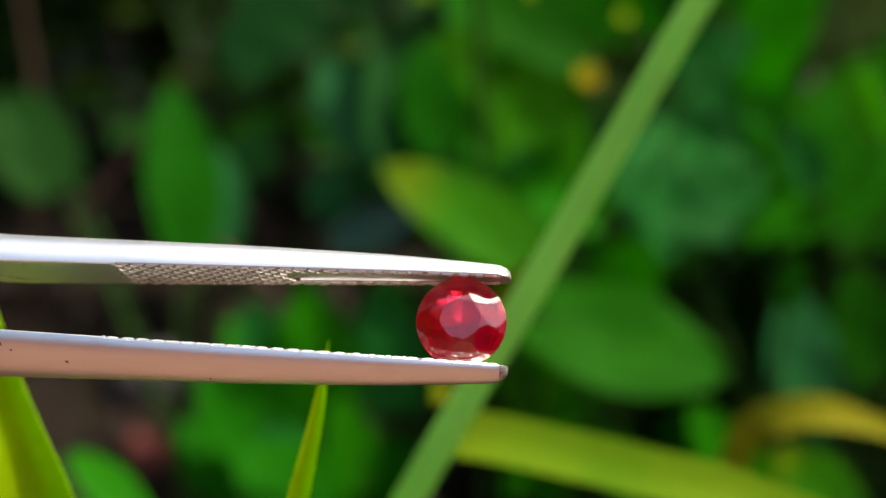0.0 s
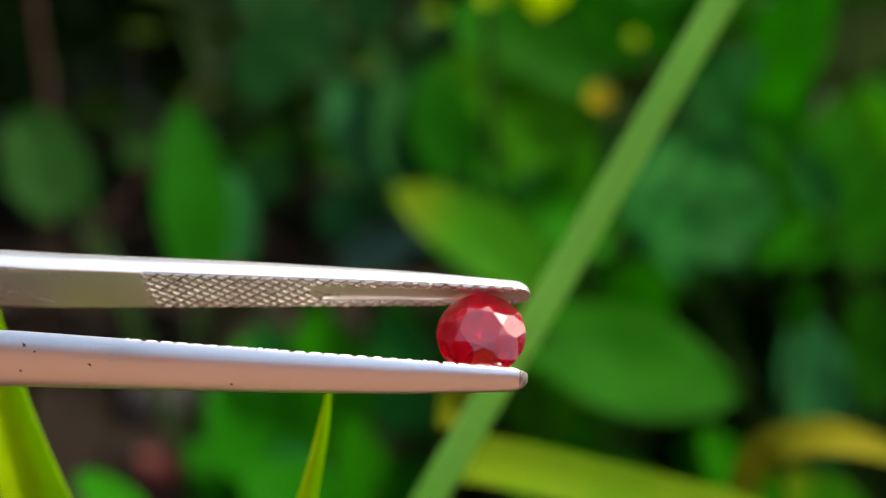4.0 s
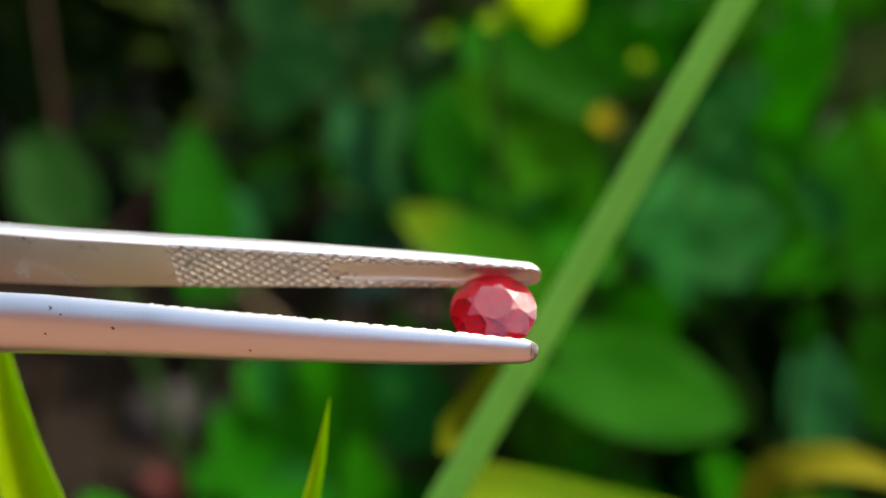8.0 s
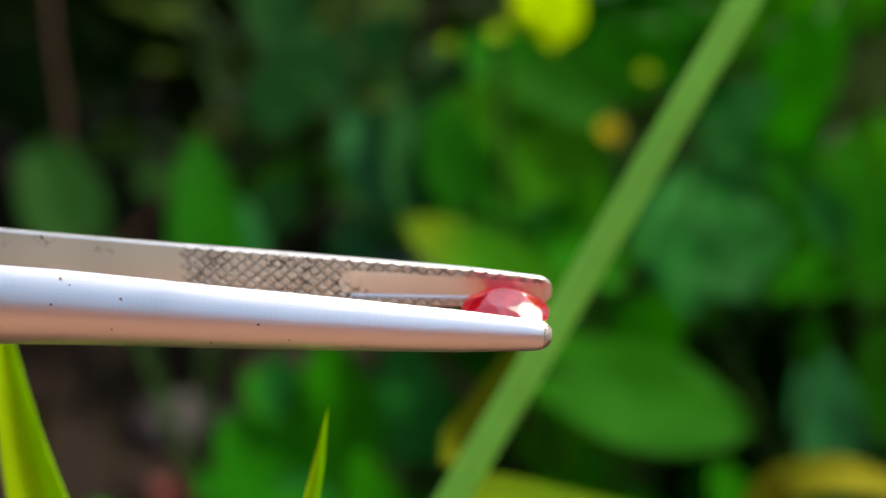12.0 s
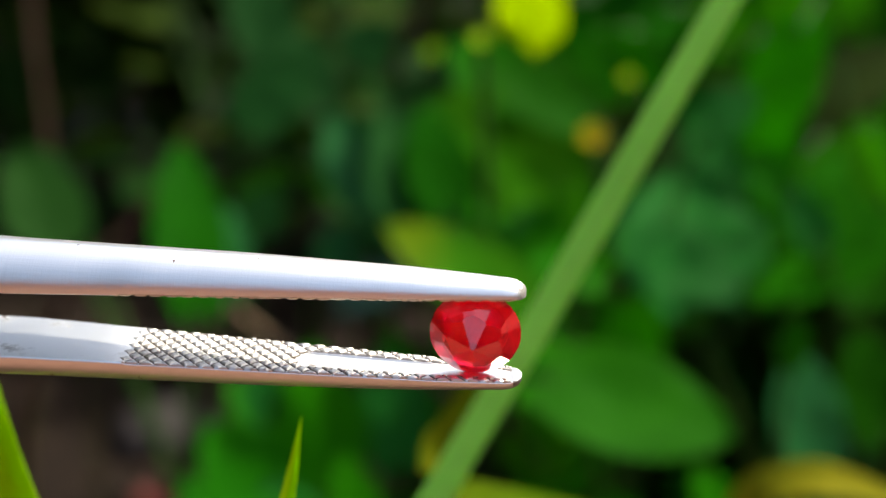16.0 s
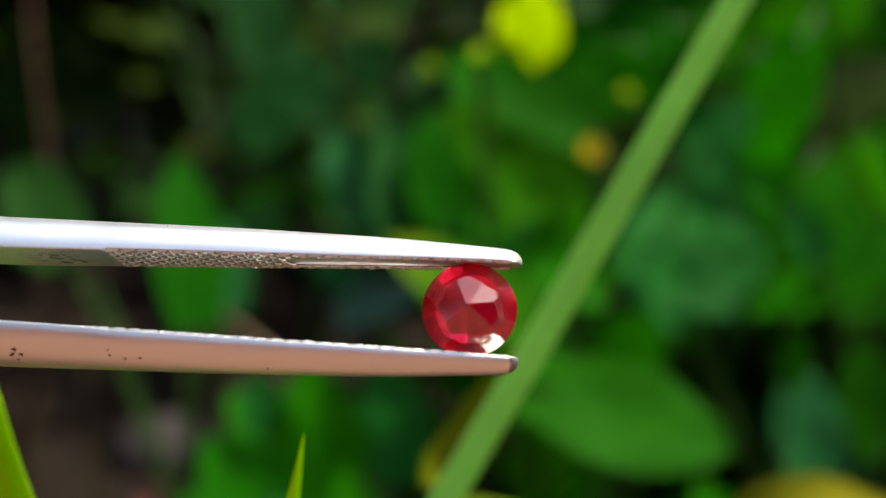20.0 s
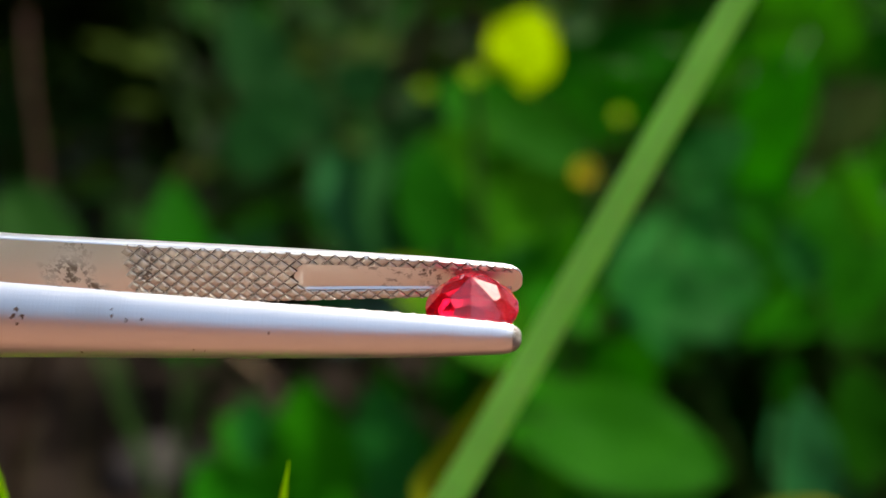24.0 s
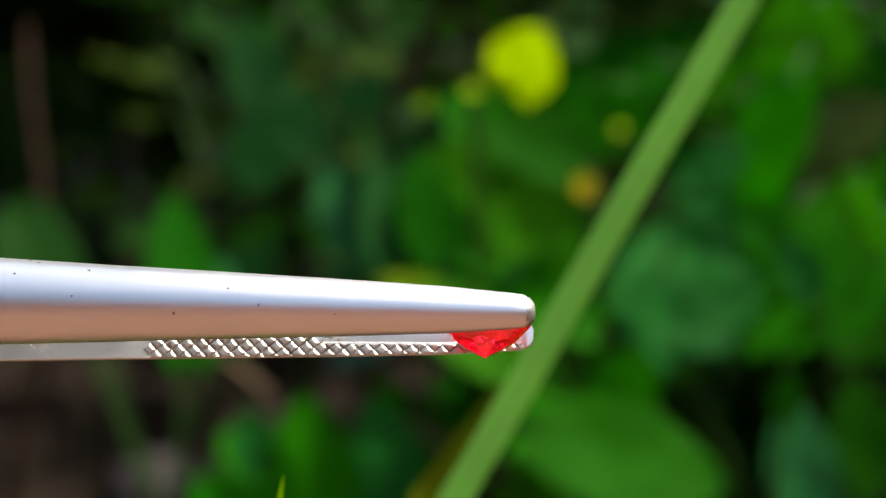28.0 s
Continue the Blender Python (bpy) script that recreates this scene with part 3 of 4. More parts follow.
plant = leafy_plant(0.039, 0.313)
leaf(plant, pose(-0.0157, -0.0361, 0.1580, 48.5, -39.7, 59.1), 0.0441, 0.0195, LEAF_TURNING)
leaf(plant, pose(-0.0184, -0.0150, 0.1561, 70.0, 17.1, -15.1), 0.0323, 0.0174, LEAF_BRIGHT)
leaf(plant, pose(-0.0074, 0.0029, 0.1819, 65.0, -49.0, 37.0), 0.0426, 0.0312, LEAF_FRESH)
leaf(plant, pose(-0.0010, 0.0019, 0.2015, 45.1, -48.4, 53.6), 0.0300, 0.0190, LEAF_MID)
leaf(plant, pose(-0.0178, 0.0098, 0.2062, 47.7, -41.0, 43.0), 0.0256, 0.0218, LEAF_BRIGHT)
leaf(plant, pose(-0.0219, 0.0049, 0.1709, 61.4, -23.2, 31.0), 0.0306, 0.0206, LEAF_BRIGHT)
leaf(plant, pose(-0.0093, -0.0069, 0.1660, 58.6, -37.2, 29.9), 0.0186, 0.0154, LEAF_MINT)
leaf(plant, pose(-0.0010, -0.0231, 0.1641, 35.3, -42.0, 56.8), 0.0218, 0.0132, LEAF_BRIGHT)
leaf(plant, pose(-0.0531, 0.0312, 0.1718, 64.5, -32.2, 22.1), 0.0348, 0.0256, LEAF_TEAL)
leaf(plant, pose(-0.0465, 0.0311, 0.1897, 37.7, -36.1, 56.1), 0.0187, 0.0151, LEAF_GREEN)
leaf(plant, pose(-0.0369, 0.0324, 0.1943, 36.8, -44.2, 54.6), 0.0287, 0.0219, LEAF_SHADE)
leaf(plant, pose(0.0067, 0.0057, 0.1738, 66.2, -42.0, 17.9), 0.0235, 0.0174, LEAF_MINT)
leaf(plant, pose(0.0134, 0.0098, 0.2062, 70.9, -35.6, 10.5), 0.0223, 0.0187, LEAF_BRIGHT)
# coloured dark for the shaded hollow round the flower
leaf(plant, pose(0.0182, 0.0161, 0.1919, 57.8, -44.8, 29.4), 0.0392, 0.0257, LEAF_DARK_SHADE)
leaf(plant, pose(-0.0125, 0.0110, 0.1742, 26.9, -50.2, 63.8), 0.0305, 0.0193, LEAF_GREEN)
leaf(plant, pose(-0.0082, -0.0347, 0.1781, 74.9, -5.4, -13.9), 0.0152, 0.0063, LEAF_FRESH)
leaf(plant, pose(-0.0274, 0.0083, 0.1282, 52.4, -24.9, 44.2), 0.0190, 0.0199, LEAF_GREEN)

plant = leafy_plant(0.116, 0.313)
leaf(plant, pose(-0.0528, -0.0246, 0.1588, 58.5, -3.6, 4.6), 0.0383, 0.0366, LEAF_MINT)
leaf(plant, pose(-0.0348, -0.0159, 0.1710, -13.5, -46.2, 111.3), 0.0345, 0.0223, LEAF_MINT)
leaf(plant, pose(-0.0423, -0.0021, 0.1828, 70.6, -13.4, 15.3), 0.0245, 0.0200, LEAF_MINT)
leaf(plant, pose(-0.0305, -0.0146, 0.1575, 72.6, -27.1, 7.1), 0.0277, 0.0166, LEAF_GREEN)
leaf(plant, pose(-0.0041, -0.0146, 0.1936, -46.5, -31.6, 148.6), 0.0488, 0.0292, LEAF_BRIGHT)
leaf(plant, pose(-0.0149, -0.0089, 0.1955, -52.1, -13.9, 144.5), 0.0305, 0.0178, LEAF_FRESH)
leaf(plant, pose(-0.0248, -0.0043, 0.1934, -58.9, -19.1, 141.7), 0.0240, 0.0151, LEAF_BRIGHT)
leaf(plant, pose(0.0069, -0.0090, 0.1768, -32.9, -20.3, 133.3), 0.0355, 0.0257, LEAF_MID)
leaf(plant, pose(-0.0250, 0.0049, 0.2252, -68.1, -14.7, 157.8), 0.0401, 0.0185, LEAF_BRIGHT)
leaf(plant, pose(-0.0100, -0.0222, 0.1851, 77.2, -24.3, -4.8), 0.0200, 0.0095, LEAF_FRESH)
leaf(plant, pose(-0.0267, -0.0305, 0.1744, 72.5, -23.5, 7.1), 0.0163, 0.0099, LEAF_MINT)
leaf(plant, pose(-0.0333, -0.0226, 0.1838, 67.2, -29.0, 18.0), 0.0163, 0.0115, LEAF_GREEN)
leaf(plant, pose(-0.0415, -0.0290, 0.1615, 48.8, 25.5, -48.4), 0.0174, 0.0086, LEAF_BRIGHT)
leaf(plant, pose(-0.0514, -0.0127, 0.2003, 58.8, 37.4, -29.5), 0.0158, 0.0117, LEAF_MINT)
leaf(plant, pose(-0.0301, 0.0344, 0.2193, -53.8, -26.3, 138.7), 0.0336, 0.0265, LEAF_GREEN)
leaf(plant, pose(-0.0497, -0.0906, 0.1650, 71.6, 0.7, -28.3), 0.0100, 0.0058, LEAF_MID)
leaf(plant, pose(0.0195, 0.0132, 0.1093, 68.1, -34.0, 15.5), 0.0325, 0.0205, LEAF_DIM_SHADE)
leaf(plant, pose(0.0000, 0.0253, 0.1152, 63.0, -30.4, 25.0), 0.0167, 0.0175, LEAF_DIM_SHADE)
# the dark leaves here paint the shade of a gap
leaf(plant, pose(-0.0376, 0.0087, 0.1478, -5.4, 40.2, -101.8), 0.0423, 0.0180, LEAF_DARK_SHADE)
leaf(plant, pose(0.0156, 0.0091, 0.1313, 5.7, -48.5, 84.6), 0.0459, 0.0182, LEAF_DARK_SHADE)
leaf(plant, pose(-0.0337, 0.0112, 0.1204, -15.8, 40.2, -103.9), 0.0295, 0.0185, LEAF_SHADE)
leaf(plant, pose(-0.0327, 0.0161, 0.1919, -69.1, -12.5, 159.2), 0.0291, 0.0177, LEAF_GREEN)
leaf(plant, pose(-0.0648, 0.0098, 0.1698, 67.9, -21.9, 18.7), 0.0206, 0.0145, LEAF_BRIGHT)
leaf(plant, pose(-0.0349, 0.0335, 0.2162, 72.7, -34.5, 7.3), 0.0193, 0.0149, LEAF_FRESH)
leaf(plant, pose(-0.0128, 0.0144, 0.2042, 51.4, 29.5, -42.9), 0.0235, 0.0190, LEAF_DARK_SHADE)
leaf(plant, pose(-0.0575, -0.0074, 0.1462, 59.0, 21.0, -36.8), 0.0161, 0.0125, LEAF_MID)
leaf(plant, pose(-0.0159, 0.0274, 0.1950, 54.5, 22.8, -42.4), 0.0202, 0.0166, LEAF_DARK_SHADE)
leaf(plant, pose(-0.0040, -0.0057, 0.1519, 60.6, -33.9, 27.8), 0.0158, 0.0140, LEAF_DARK_SHADE)

plant = leafy_plant(0.039, 0.313)
leaf(plant, pose(-0.0274, 0.0239, 0.1829, 59.6, 25.7, -32.7), 0.0215, 0.0149, LEAF_GREEN)
leaf(plant, pose(0.0074, 0.0199, 0.2051, 67.7, -35.8, 16.1), 0.0196, 0.0161, LEAF_BRIGHT)
leaf(plant, pose(0.0016, -0.0066, 0.1491, 69.7, -26.4, 13.3), 0.0153, 0.0125, LEAF_BRIGHT)

plant = leafy_plant(0.063, 0.296)
leaf(plant, pose(0.0110, 0.0144, 0.0888, 69.4, -18.5, 16.4), 0.0205, 0.0182, LEAF_GREEN)
leaf(plant, pose(-0.0006, -0.0785, 0.1279, 62.6, -29.6, 26.1), 0.0215, 0.0117, LEAF_BRIGHT)
leaf(plant, pose(0.0206, -0.0704, 0.1199, 51.0, -39.0, 39.6), 0.0194, 0.0134, LEAF_TURNING)
leaf(plant, pose(-0.0115, -0.0252, 0.0959, 60.3, -21.4, 34.2), 0.0232, 0.0146, LEAF_BRIGHT)

plant = leafy_plant(-0.018, 0.368)
leaf(plant, pose(-0.0064, -0.0045, 0.1662, 69.6, 15.5, -17.1), 0.0402, 0.0271, LEAF_TEAL_LIT)
leaf(plant, pose(-0.0141, -0.0218, 0.1425, 38.1, 41.3, -77.1), 0.0294, 0.0149, LEAF_BLUISH)
leaf(plant, pose(0.0093, -0.0171, 0.1586, 69.4, -14.7, 18.3), 0.0248, 0.0246, LEAF_TEAL_LIT)
leaf(plant, pose(-0.0212, 0.0004, 0.1473, 54.8, 38.6, -34.8), 0.0212, 0.0167, LEAF_TEAL)
leaf(plant, pose(0.0243, -0.0185, 0.1538, 68.3, -17.3, 19.8), 0.0217, 0.0193, LEAF_TEAL_LIT)

plant = leafy_plant(-0.089, 0.371)
leaf(plant, pose(0.0184, -0.0441, 0.1464, 61.9, 2.4, 21.0), 0.0518, 0.0207, LEAF_GREEN)
leaf(plant, pose(0.0261, 0.0007, 0.1575, 69.4, 27.8, -13.7), 0.0174, 0.0148, LEAF_DIM_SHADE)
leaf(plant, pose(0.0209, 0.0299, 0.1870, 63.3, 28.9, -25.1), 0.0319, 0.0234, LEAF_DIM_SHADE)
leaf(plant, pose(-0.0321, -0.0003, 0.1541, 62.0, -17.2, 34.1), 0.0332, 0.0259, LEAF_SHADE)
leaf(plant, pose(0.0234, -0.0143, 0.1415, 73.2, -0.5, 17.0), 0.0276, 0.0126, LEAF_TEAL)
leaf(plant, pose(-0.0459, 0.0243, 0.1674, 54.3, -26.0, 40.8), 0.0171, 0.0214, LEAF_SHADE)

plant = leafy_plant(-0.035, 0.294)
leaf(plant, pose(-0.0070, -0.0192, 0.1092, 57.9, -24.7, 36.1), 0.0279, 0.0212, LEAF_GREEN)
leaf(plant, pose(-0.0170, -0.0132, 0.0938, 54.5, -16.0, 47.8), 0.0248, 0.0166, LEAF_GREEN)
leaf(plant, pose(0.0019, -0.0261, 0.1035, 59.8, -16.0, 39.4), 0.0190, 0.0144, LEAF_MINT)
leaf(plant, pose(0.0046, -0.0085, 0.1104, 73.2, -1.2, 15.2), 0.0376, 0.0227, LEAF_BRIGHT)
leaf(plant, pose(0.0229, 0.0024, 0.1120, 72.9, -5.0, 10.6), 0.0330, 0.0203, LEAF_MINT)
leaf(plant, pose(0.0317, 0.0129, 0.1124, 68.9, -10.0, 24.1), 0.0208, 0.0145, LEAF_BRIGHT)
leaf(plant, pose(-0.0053, 0.0036, 0.1162, 52.0, -21.5, 46.8), 0.0253, 0.0172, LEAF_BRIGHT)
leaf(plant, pose(-0.0106, 0.0010, 0.1252, 70.7, -10.6, 17.0), 0.0167, 0.0123, LEAF_MINT)
leaf(plant, pose(0.0153, -0.0215, 0.1012, 70.2, -7.5, 22.2), 0.0230, 0.0132, LEAF_BRIGHT)
leaf(plant, pose(0.0065, -0.0324, 0.0994, 45.2, -27.6, 51.6), 0.0267, 0.0212, LEAF_GREEN)
leaf(plant, pose(0.0140, -0.0054, 0.0848, 63.6, 16.4, -31.5), 0.0233, 0.0187, LEAF_GREEN)
leaf(plant, pose(0.0225, 0.0171, 0.1271, 72.8, -8.1, 9.0), 0.0171, 0.0097, LEAF_FRESH)

plant = leafy_plant(-0.058, 0.206)
leaf(plant, pose(0.0028, -0.0076, 0.1333, 46.0, -19.2, 55.8), 0.0173, 0.0086, LEAF_BRIGHT)

plant = leafy_plant(0.065, 0.391)
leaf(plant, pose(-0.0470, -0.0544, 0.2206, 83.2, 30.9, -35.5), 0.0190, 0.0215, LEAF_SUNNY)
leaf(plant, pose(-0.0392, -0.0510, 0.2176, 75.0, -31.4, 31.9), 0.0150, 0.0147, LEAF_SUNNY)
leaf(plant, pose(-0.0083, -0.0344, 0.2155, 41.0, -46.4, 49.4), 0.0276, 0.0205, LEAF_GREEN)
leaf(plant, pose(0.0200, -0.0191, 0.2325, -47.5, -42.4, 137.1), 0.0325, 0.0333, LEAF_BRIGHT)
leaf(plant, pose(0.0453, -0.0259, 0.2452, -63.3, -13.5, 145.1), 0.0342, 0.0324, LEAF_FRESH)
leaf(plant, pose(-0.1238, 0.0354, 0.2050, 68.7, -16.6, 19.2), 0.0420, 0.0225, LEAF_DIM_SHADE)
leaf(plant, pose(-0.1110, 0.0211, 0.1912, 70.2, -9.2, 20.1), 0.0295, 0.0220, LEAF_DIM_SHADE)
leaf(plant, pose(-0.0985, 0.0354, 0.2050, 63.5, 20.1, -29.0), 0.0201, 0.0205, LEAF_DIM_SHADE)
leaf(plant, pose(0.0601, -0.0228, 0.2197, 72.4, -31.2, 7.6), 0.0158, 0.0140, LEAF_FRESH)
leaf(plant, pose(-0.0201, -0.0270, 0.2052, 34.3, -50.7, 55.9), 0.0270, 0.0246, LEAF_GREEN)
leaf(plant, pose(0.0177, 0.0059, 0.2474, -32.4, -57.3, 123.0), 0.0352, 0.0333, LEAF_DARK_SHADE)
leaf(plant, pose(-0.0210, -0.0429, 0.2223, -23.0, -53.4, 112.8), 0.0260, 0.0215, LEAF_GREEN)
leaf(plant, pose(-0.0011, -0.0360, 0.2282, -18.8, -47.0, 107.7), 0.0280, 0.0252, LEAF_GREEN)
leaf(plant, pose(-0.0584, -0.0168, 0.2042, 34.8, -41.1, 57.6), 0.0230, 0.0216, LEAF_SHADE)
leaf(plant, pose(0.0752, -0.0205, 0.2277, -67.7, -21.7, 161.0), 0.0299, 0.0316, LEAF_GREEN)

plant = leafy_plant(0.052, 0.287)
leaf(plant, pose(-0.0161, -0.0020, 0.1131, 60.6, -18.7, 40.2), 0.0309, 0.0209, LEAF_BRIGHT)
leaf(plant, pose(-0.0216, -0.0090, 0.1396, 65.3, -11.2, 28.0), 0.0210, 0.0163, LEAF_BRIGHT)
leaf(plant, pose(0.0337, -0.0250, 0.1265, 76.6, -5.7, 11.3), 0.0289, 0.0173, LEAF_TEAL)
leaf(plant, pose(0.0516, -0.0170, 0.1316, 74.7, -8.7, 12.1), 0.0264, 0.0185, LEAF_MID)

plant = leafy_plant(-0.012, 0.318)
leaf(plant, pose(0.0052, -0.0190, 0.1739, 74.9, -6.4, 28.0), 0.0334, 0.0203, LEAF_DIM_SHADE)
leaf(plant, pose(0.0122, -0.0180, 0.1795, 74.5, -4.7, 23.7), 0.0282, 0.0176, LEAF_GREEN)


# ---- grasses ----
def blade(parent, points, widths, fold, mat, name="blade", teeth=0.0, face=(0, -1, 0.25)):
    """A folded grass leaf along a bent line; fold is the depth of its keel against its width."""
    bm = bmesh.new()
    rings = []
    k = len(points)
    for i, p in enumerate(points):
        way = (Vector(points[min(i + 1, k - 1)]) - Vector(points[max(i - 1, 0)])).normalized()
        across = way.cross(Vector(face)).normalized()
        out = across.cross(way).normalized()
        w = widths[i]
        edge = w * (1 + (teeth if i % 2 else 0))
        rings.append([Vector(p) + across * u * (edge if abs(u) == 0.5 else w) + out * (-fold * w * (1 - abs(2 * u)) + (0.00012 if side else 0)) for side, us in ((0, (-0.5, -0.25, 0, 0.25, 0.5)), (1, (0.5, 0.25, 0, -0.25, -0.5))) for u in us])
    loft(bm, rings)
    return part(name, bm, mat, parent, sharp=50)


def grass_tuft(x, y, label):
    root = new("grass_plant")
    root.location = (x, y, 0)
    return tagged(root, label, "grass")


def line_of(root, *world):
    base = Vector((root.location.x, root.location.y, 0))
    return [Vector(p) - base for p in world]


def smooth_line(pts, k):
    """A smooth line through a few unevenly spaced places."""
    pts = [Vector(p) for p in pts]
    n = len(pts)
    gaps = [(b - a).length for a, b in zip(pts, pts[1:])]
    slopes = [(b - a) / g for a, b, g in zip(pts, pts[1:], gaps)]
    tang = [slopes[0]] + [(slopes[i - 1] * gaps[i] + slopes[i] * gaps[i - 1]) / (gaps[i - 1] + gaps[i]) for i in range(1, n - 1)] + [slopes[-1]]
    out = []
    for i in range(k):
        f = i / (k - 1) * (n - 1)
        j = min(int(f), n - 2)
        t = f - j
        out.append(pts[j] * (2 * t ** 3 - 3 * t * t + 1) + tang[j] * gaps[j] * (t ** 3 - 2 * t * t + t)
                   + pts[j + 1] * (3 * t * t - 2 * t ** 3) + tang[j + 1] * gaps[j] * (t ** 3 - t * t))
    return out


tuft = grass_tuft(-0.02, 0.06, "bright yellow-green grass with a sharp pointed tip")
tip_line = smooth_line(line_of(tuft, (-0.0190, 0.0640, 0.0), (-0.0155, 0.0665, 0.10), (-0.0115, 0.0688, 0.1932), (-0.0092, 0.0706, 0.2031), (-0.0078, 0.0724, 0.2092), (-0.0072, 0.0735, 0.2129)), 60)
blade(tuft, [p - Vector((0.0001, 0, 0)) for p in tip_line], [0.00135 * min(1, (59 - i) / 22 + 0.01) for i in range(60)], 0.25, GRASS, teeth=0.05)
leaning = grass_tuft(-0.019, 0.064, "bright yellow-green grass blade leaning over dark soil")
side_line = smooth_line(line_of(leaning, (-0.0190, 0.064, 0.0), (-0.0150, 0.0655, 0.08), (-0.0224, 0.0739, 0.1856), (-0.0273, 0.0778, 0.1994), (-0.0300, 0.0807, 0.2060), (-0.0322, 0.0838, 0.2130), (-0.0345, 0.0878, 0.2197)), 40)
blade(leaning, [p - Vector((0.0015, 0, 0)) for p in side_line], [0.0052 * min(1, (39 - i) / 20 + 0.02) for i in range(40)], 0.15, GRASS)

culm = grass_tuft(-0.06, 0.09, "tall pale green grass stalk leaning across the bed")
culm_line = smooth_line(line_of(culm, (-0.0600, 0.09, 0.0), (-0.037, 0.10, 0.11), (-0.0035, 0.1041, 0.1857), (0.0093, 0.1101, 0.2069), (0.0238, 0.1170, 0.2310), (0.0485, 0.1288, 0.2695), (0.0802, 0.1426, 0.3091)), 40)
def culm_tube(parent, line, half_width, half_depth):
    bm = bmesh.new()
    rings = []
    for i, p in enumerate(line):
        way = (line[min(i + 1, len(line) - 1)] - line[max(i - 1, 0)]).normalized()
        across = way.cross(Vector((0, -1, 0.3))).normalized()
        out = across.cross(way).normalized()
        thin = 1 - 0.2 * i / len(line)
        rings.append([p + across * (math.cos(a) * half_width * thin * (1 + 0.04 * math.cos(6 * a))) + out * (math.sin(a) * half_depth * thin) for a in (2 * math.pi * j / 18 for j in range(18))])
    loft(bm, rings)
    bmesh.ops.recalc_face_normals(bm, faces=bm.faces)
    return part("stalk", bm, CULM, parent, sharp=60)


culm_tube(culm, [p + Vector((0.0004, 0, 0)) for p in culm_line], 0.00158, 0.0005)

arch_line = smooth_line(line_of(culm, (0.0007, 0.1223, 0.1839), (0.0028, 0.1218, 0.1841), (0.0059, 0.1208, 0.1840), (0.0131, 0.1194, 0.1830), (0.0248, 0.1168, 0.1812), (0.0363, 0.1147, 0.1792), (0.0499, 0.1107, 0.1763)), 60)
blade(culm, arch_line, [0.0057 * min(1, (59 - i) / 16 + 0.02, 0.7 + i / 20) for i in range(60)], 0.07, DRY_GRASS, face=(0.2, -1, 1.0))
withered_line = smooth_line(line_of(culm, (0.0097, 0.1280, 0.2013), (0.0066, 0.1270, 0.1970), (0.0041, 0.1260, 0.1931), (0.0016, 0.1250, 0.1900), (-0.0002, 0.1240, 0.1881), (-0.0014, 0.1235, 0.1871)), 30)
blade(culm, withered_line, [0.0046 * min(1, (29 - i) / 9 + 0.05, 0.5 + i / 20) for i in range(30)], 0.12, WITHERED, face=(0.2, -1, 0.6))
arch_two = grass_tuft(0.05, 0.20, "arching yellow-green blade with browned edge")
arch_line = smooth_line(line_of(arch_two, (0.05, 0.20, 0.0), (0.048, 0.20, 0.10), (0.0446, 0.1727, 0.1529), (0.0481, 0.1731, 0.1617), (0.0558, 0.1720, 0.1649), (0.0663, 0.1695, 0.1634), (0.0807, 0.1641, 0.1591)), 50)
blade(arch_two, arch_line, [0.0056 * min(1, (49 - i) / 14 + 0.02, 0.15 + i / 28) for i in range(50)], 0.07, BROWNING_GRASS, face=(0.2, -1, 1.0))
straws = grass_tuft(-0.14, 0.41, "thin dry straw-coloured grass stems in the shade")
for line in (((-0.1169, 0.3700, 0.0430), (-0.1207, 0.3926, 0.1217), (-0.1102, 0.4015, 0.1528)), ((-0.1412, 0.3791, 0.0382), (-0.1441, 0.4043, 0.1263), (-0.1451, 0.4108, 0.1488)), ((-0.1122, 0.3610, 0.0478), (-0.1140, 0.3743, 0.0942), (-0.1019, 0.3856, 0.1335)), ((-0.1525, 0.3881, 0.0334), (-0.1445, 0.4068, 0.0986), (-0.1525, 0.4156, 0.1293))):
    line = smooth_line(line_of(straws, (-0.14, 0.41, -0.01), *line), 24)
    blade(straws, line, [0.0018 * min(1, (23 - i) / 12 + 0.05) for i in range(24)], 0.1, STRAW)


# ---- flowers ----
def flower(x, y, z, size, mat, stem_from, label, kind_word="yellow_flower"):
    root = new(kind_word)
    root.location = (stem_from[0], stem_from[1], 0)
    top = Vector((x - stem_from[0], y - stem_from[1], z))
    bm = bmesh.new()
    tube(bm, bend((0, 0, -0.02), (top.x * 0.2, top.y * 0.2, z * 0.8), top, 9), [0.0012] * 9, 6)
    part("stem", bm, STEM, root)
    for i in range(6):
        a = 2 * math.pi * i / 6
        ob = part("petal", leaf_bm(size * 0.55, size * 0.42, 0.1, 0.1), mat, root)
        ob.matrix_basis = Matrix.Translation(top) @ pose(0, 0, 0, 62, 0, 0) @ pose(0, 0, 0, 0, 0, math.degrees(a)) @ pose(0, 0, 0, 25, 0, 0)
    return tagged(root, label, "flower")


flower(0.0359, 0.3002, 0.1985, 0.0065, PETAL, (0.05, 0.32), "small orange-yellow flower among green leaves")
flower(-0.0055, 0.3676, 0.2138, 0.006, BUD, (0.0, 0.39), "small pale yellow bud on a thin stem")
flower(0.0079, 0.2943, 0.2227, 0.0045, BUD, (0.012, 0.31), "small pale yellow bud on a thin stem")
flower(0.0361, 0.3743, 0.2393, 0.004, BUD, (0.03, 0.4), "small pale yellow bud on a thin stem")
flower(0.0462, 0.3143, 0.2114, 0.004, BUD, (0.05, 0.34), "small pale yellow bud on a thin stem")


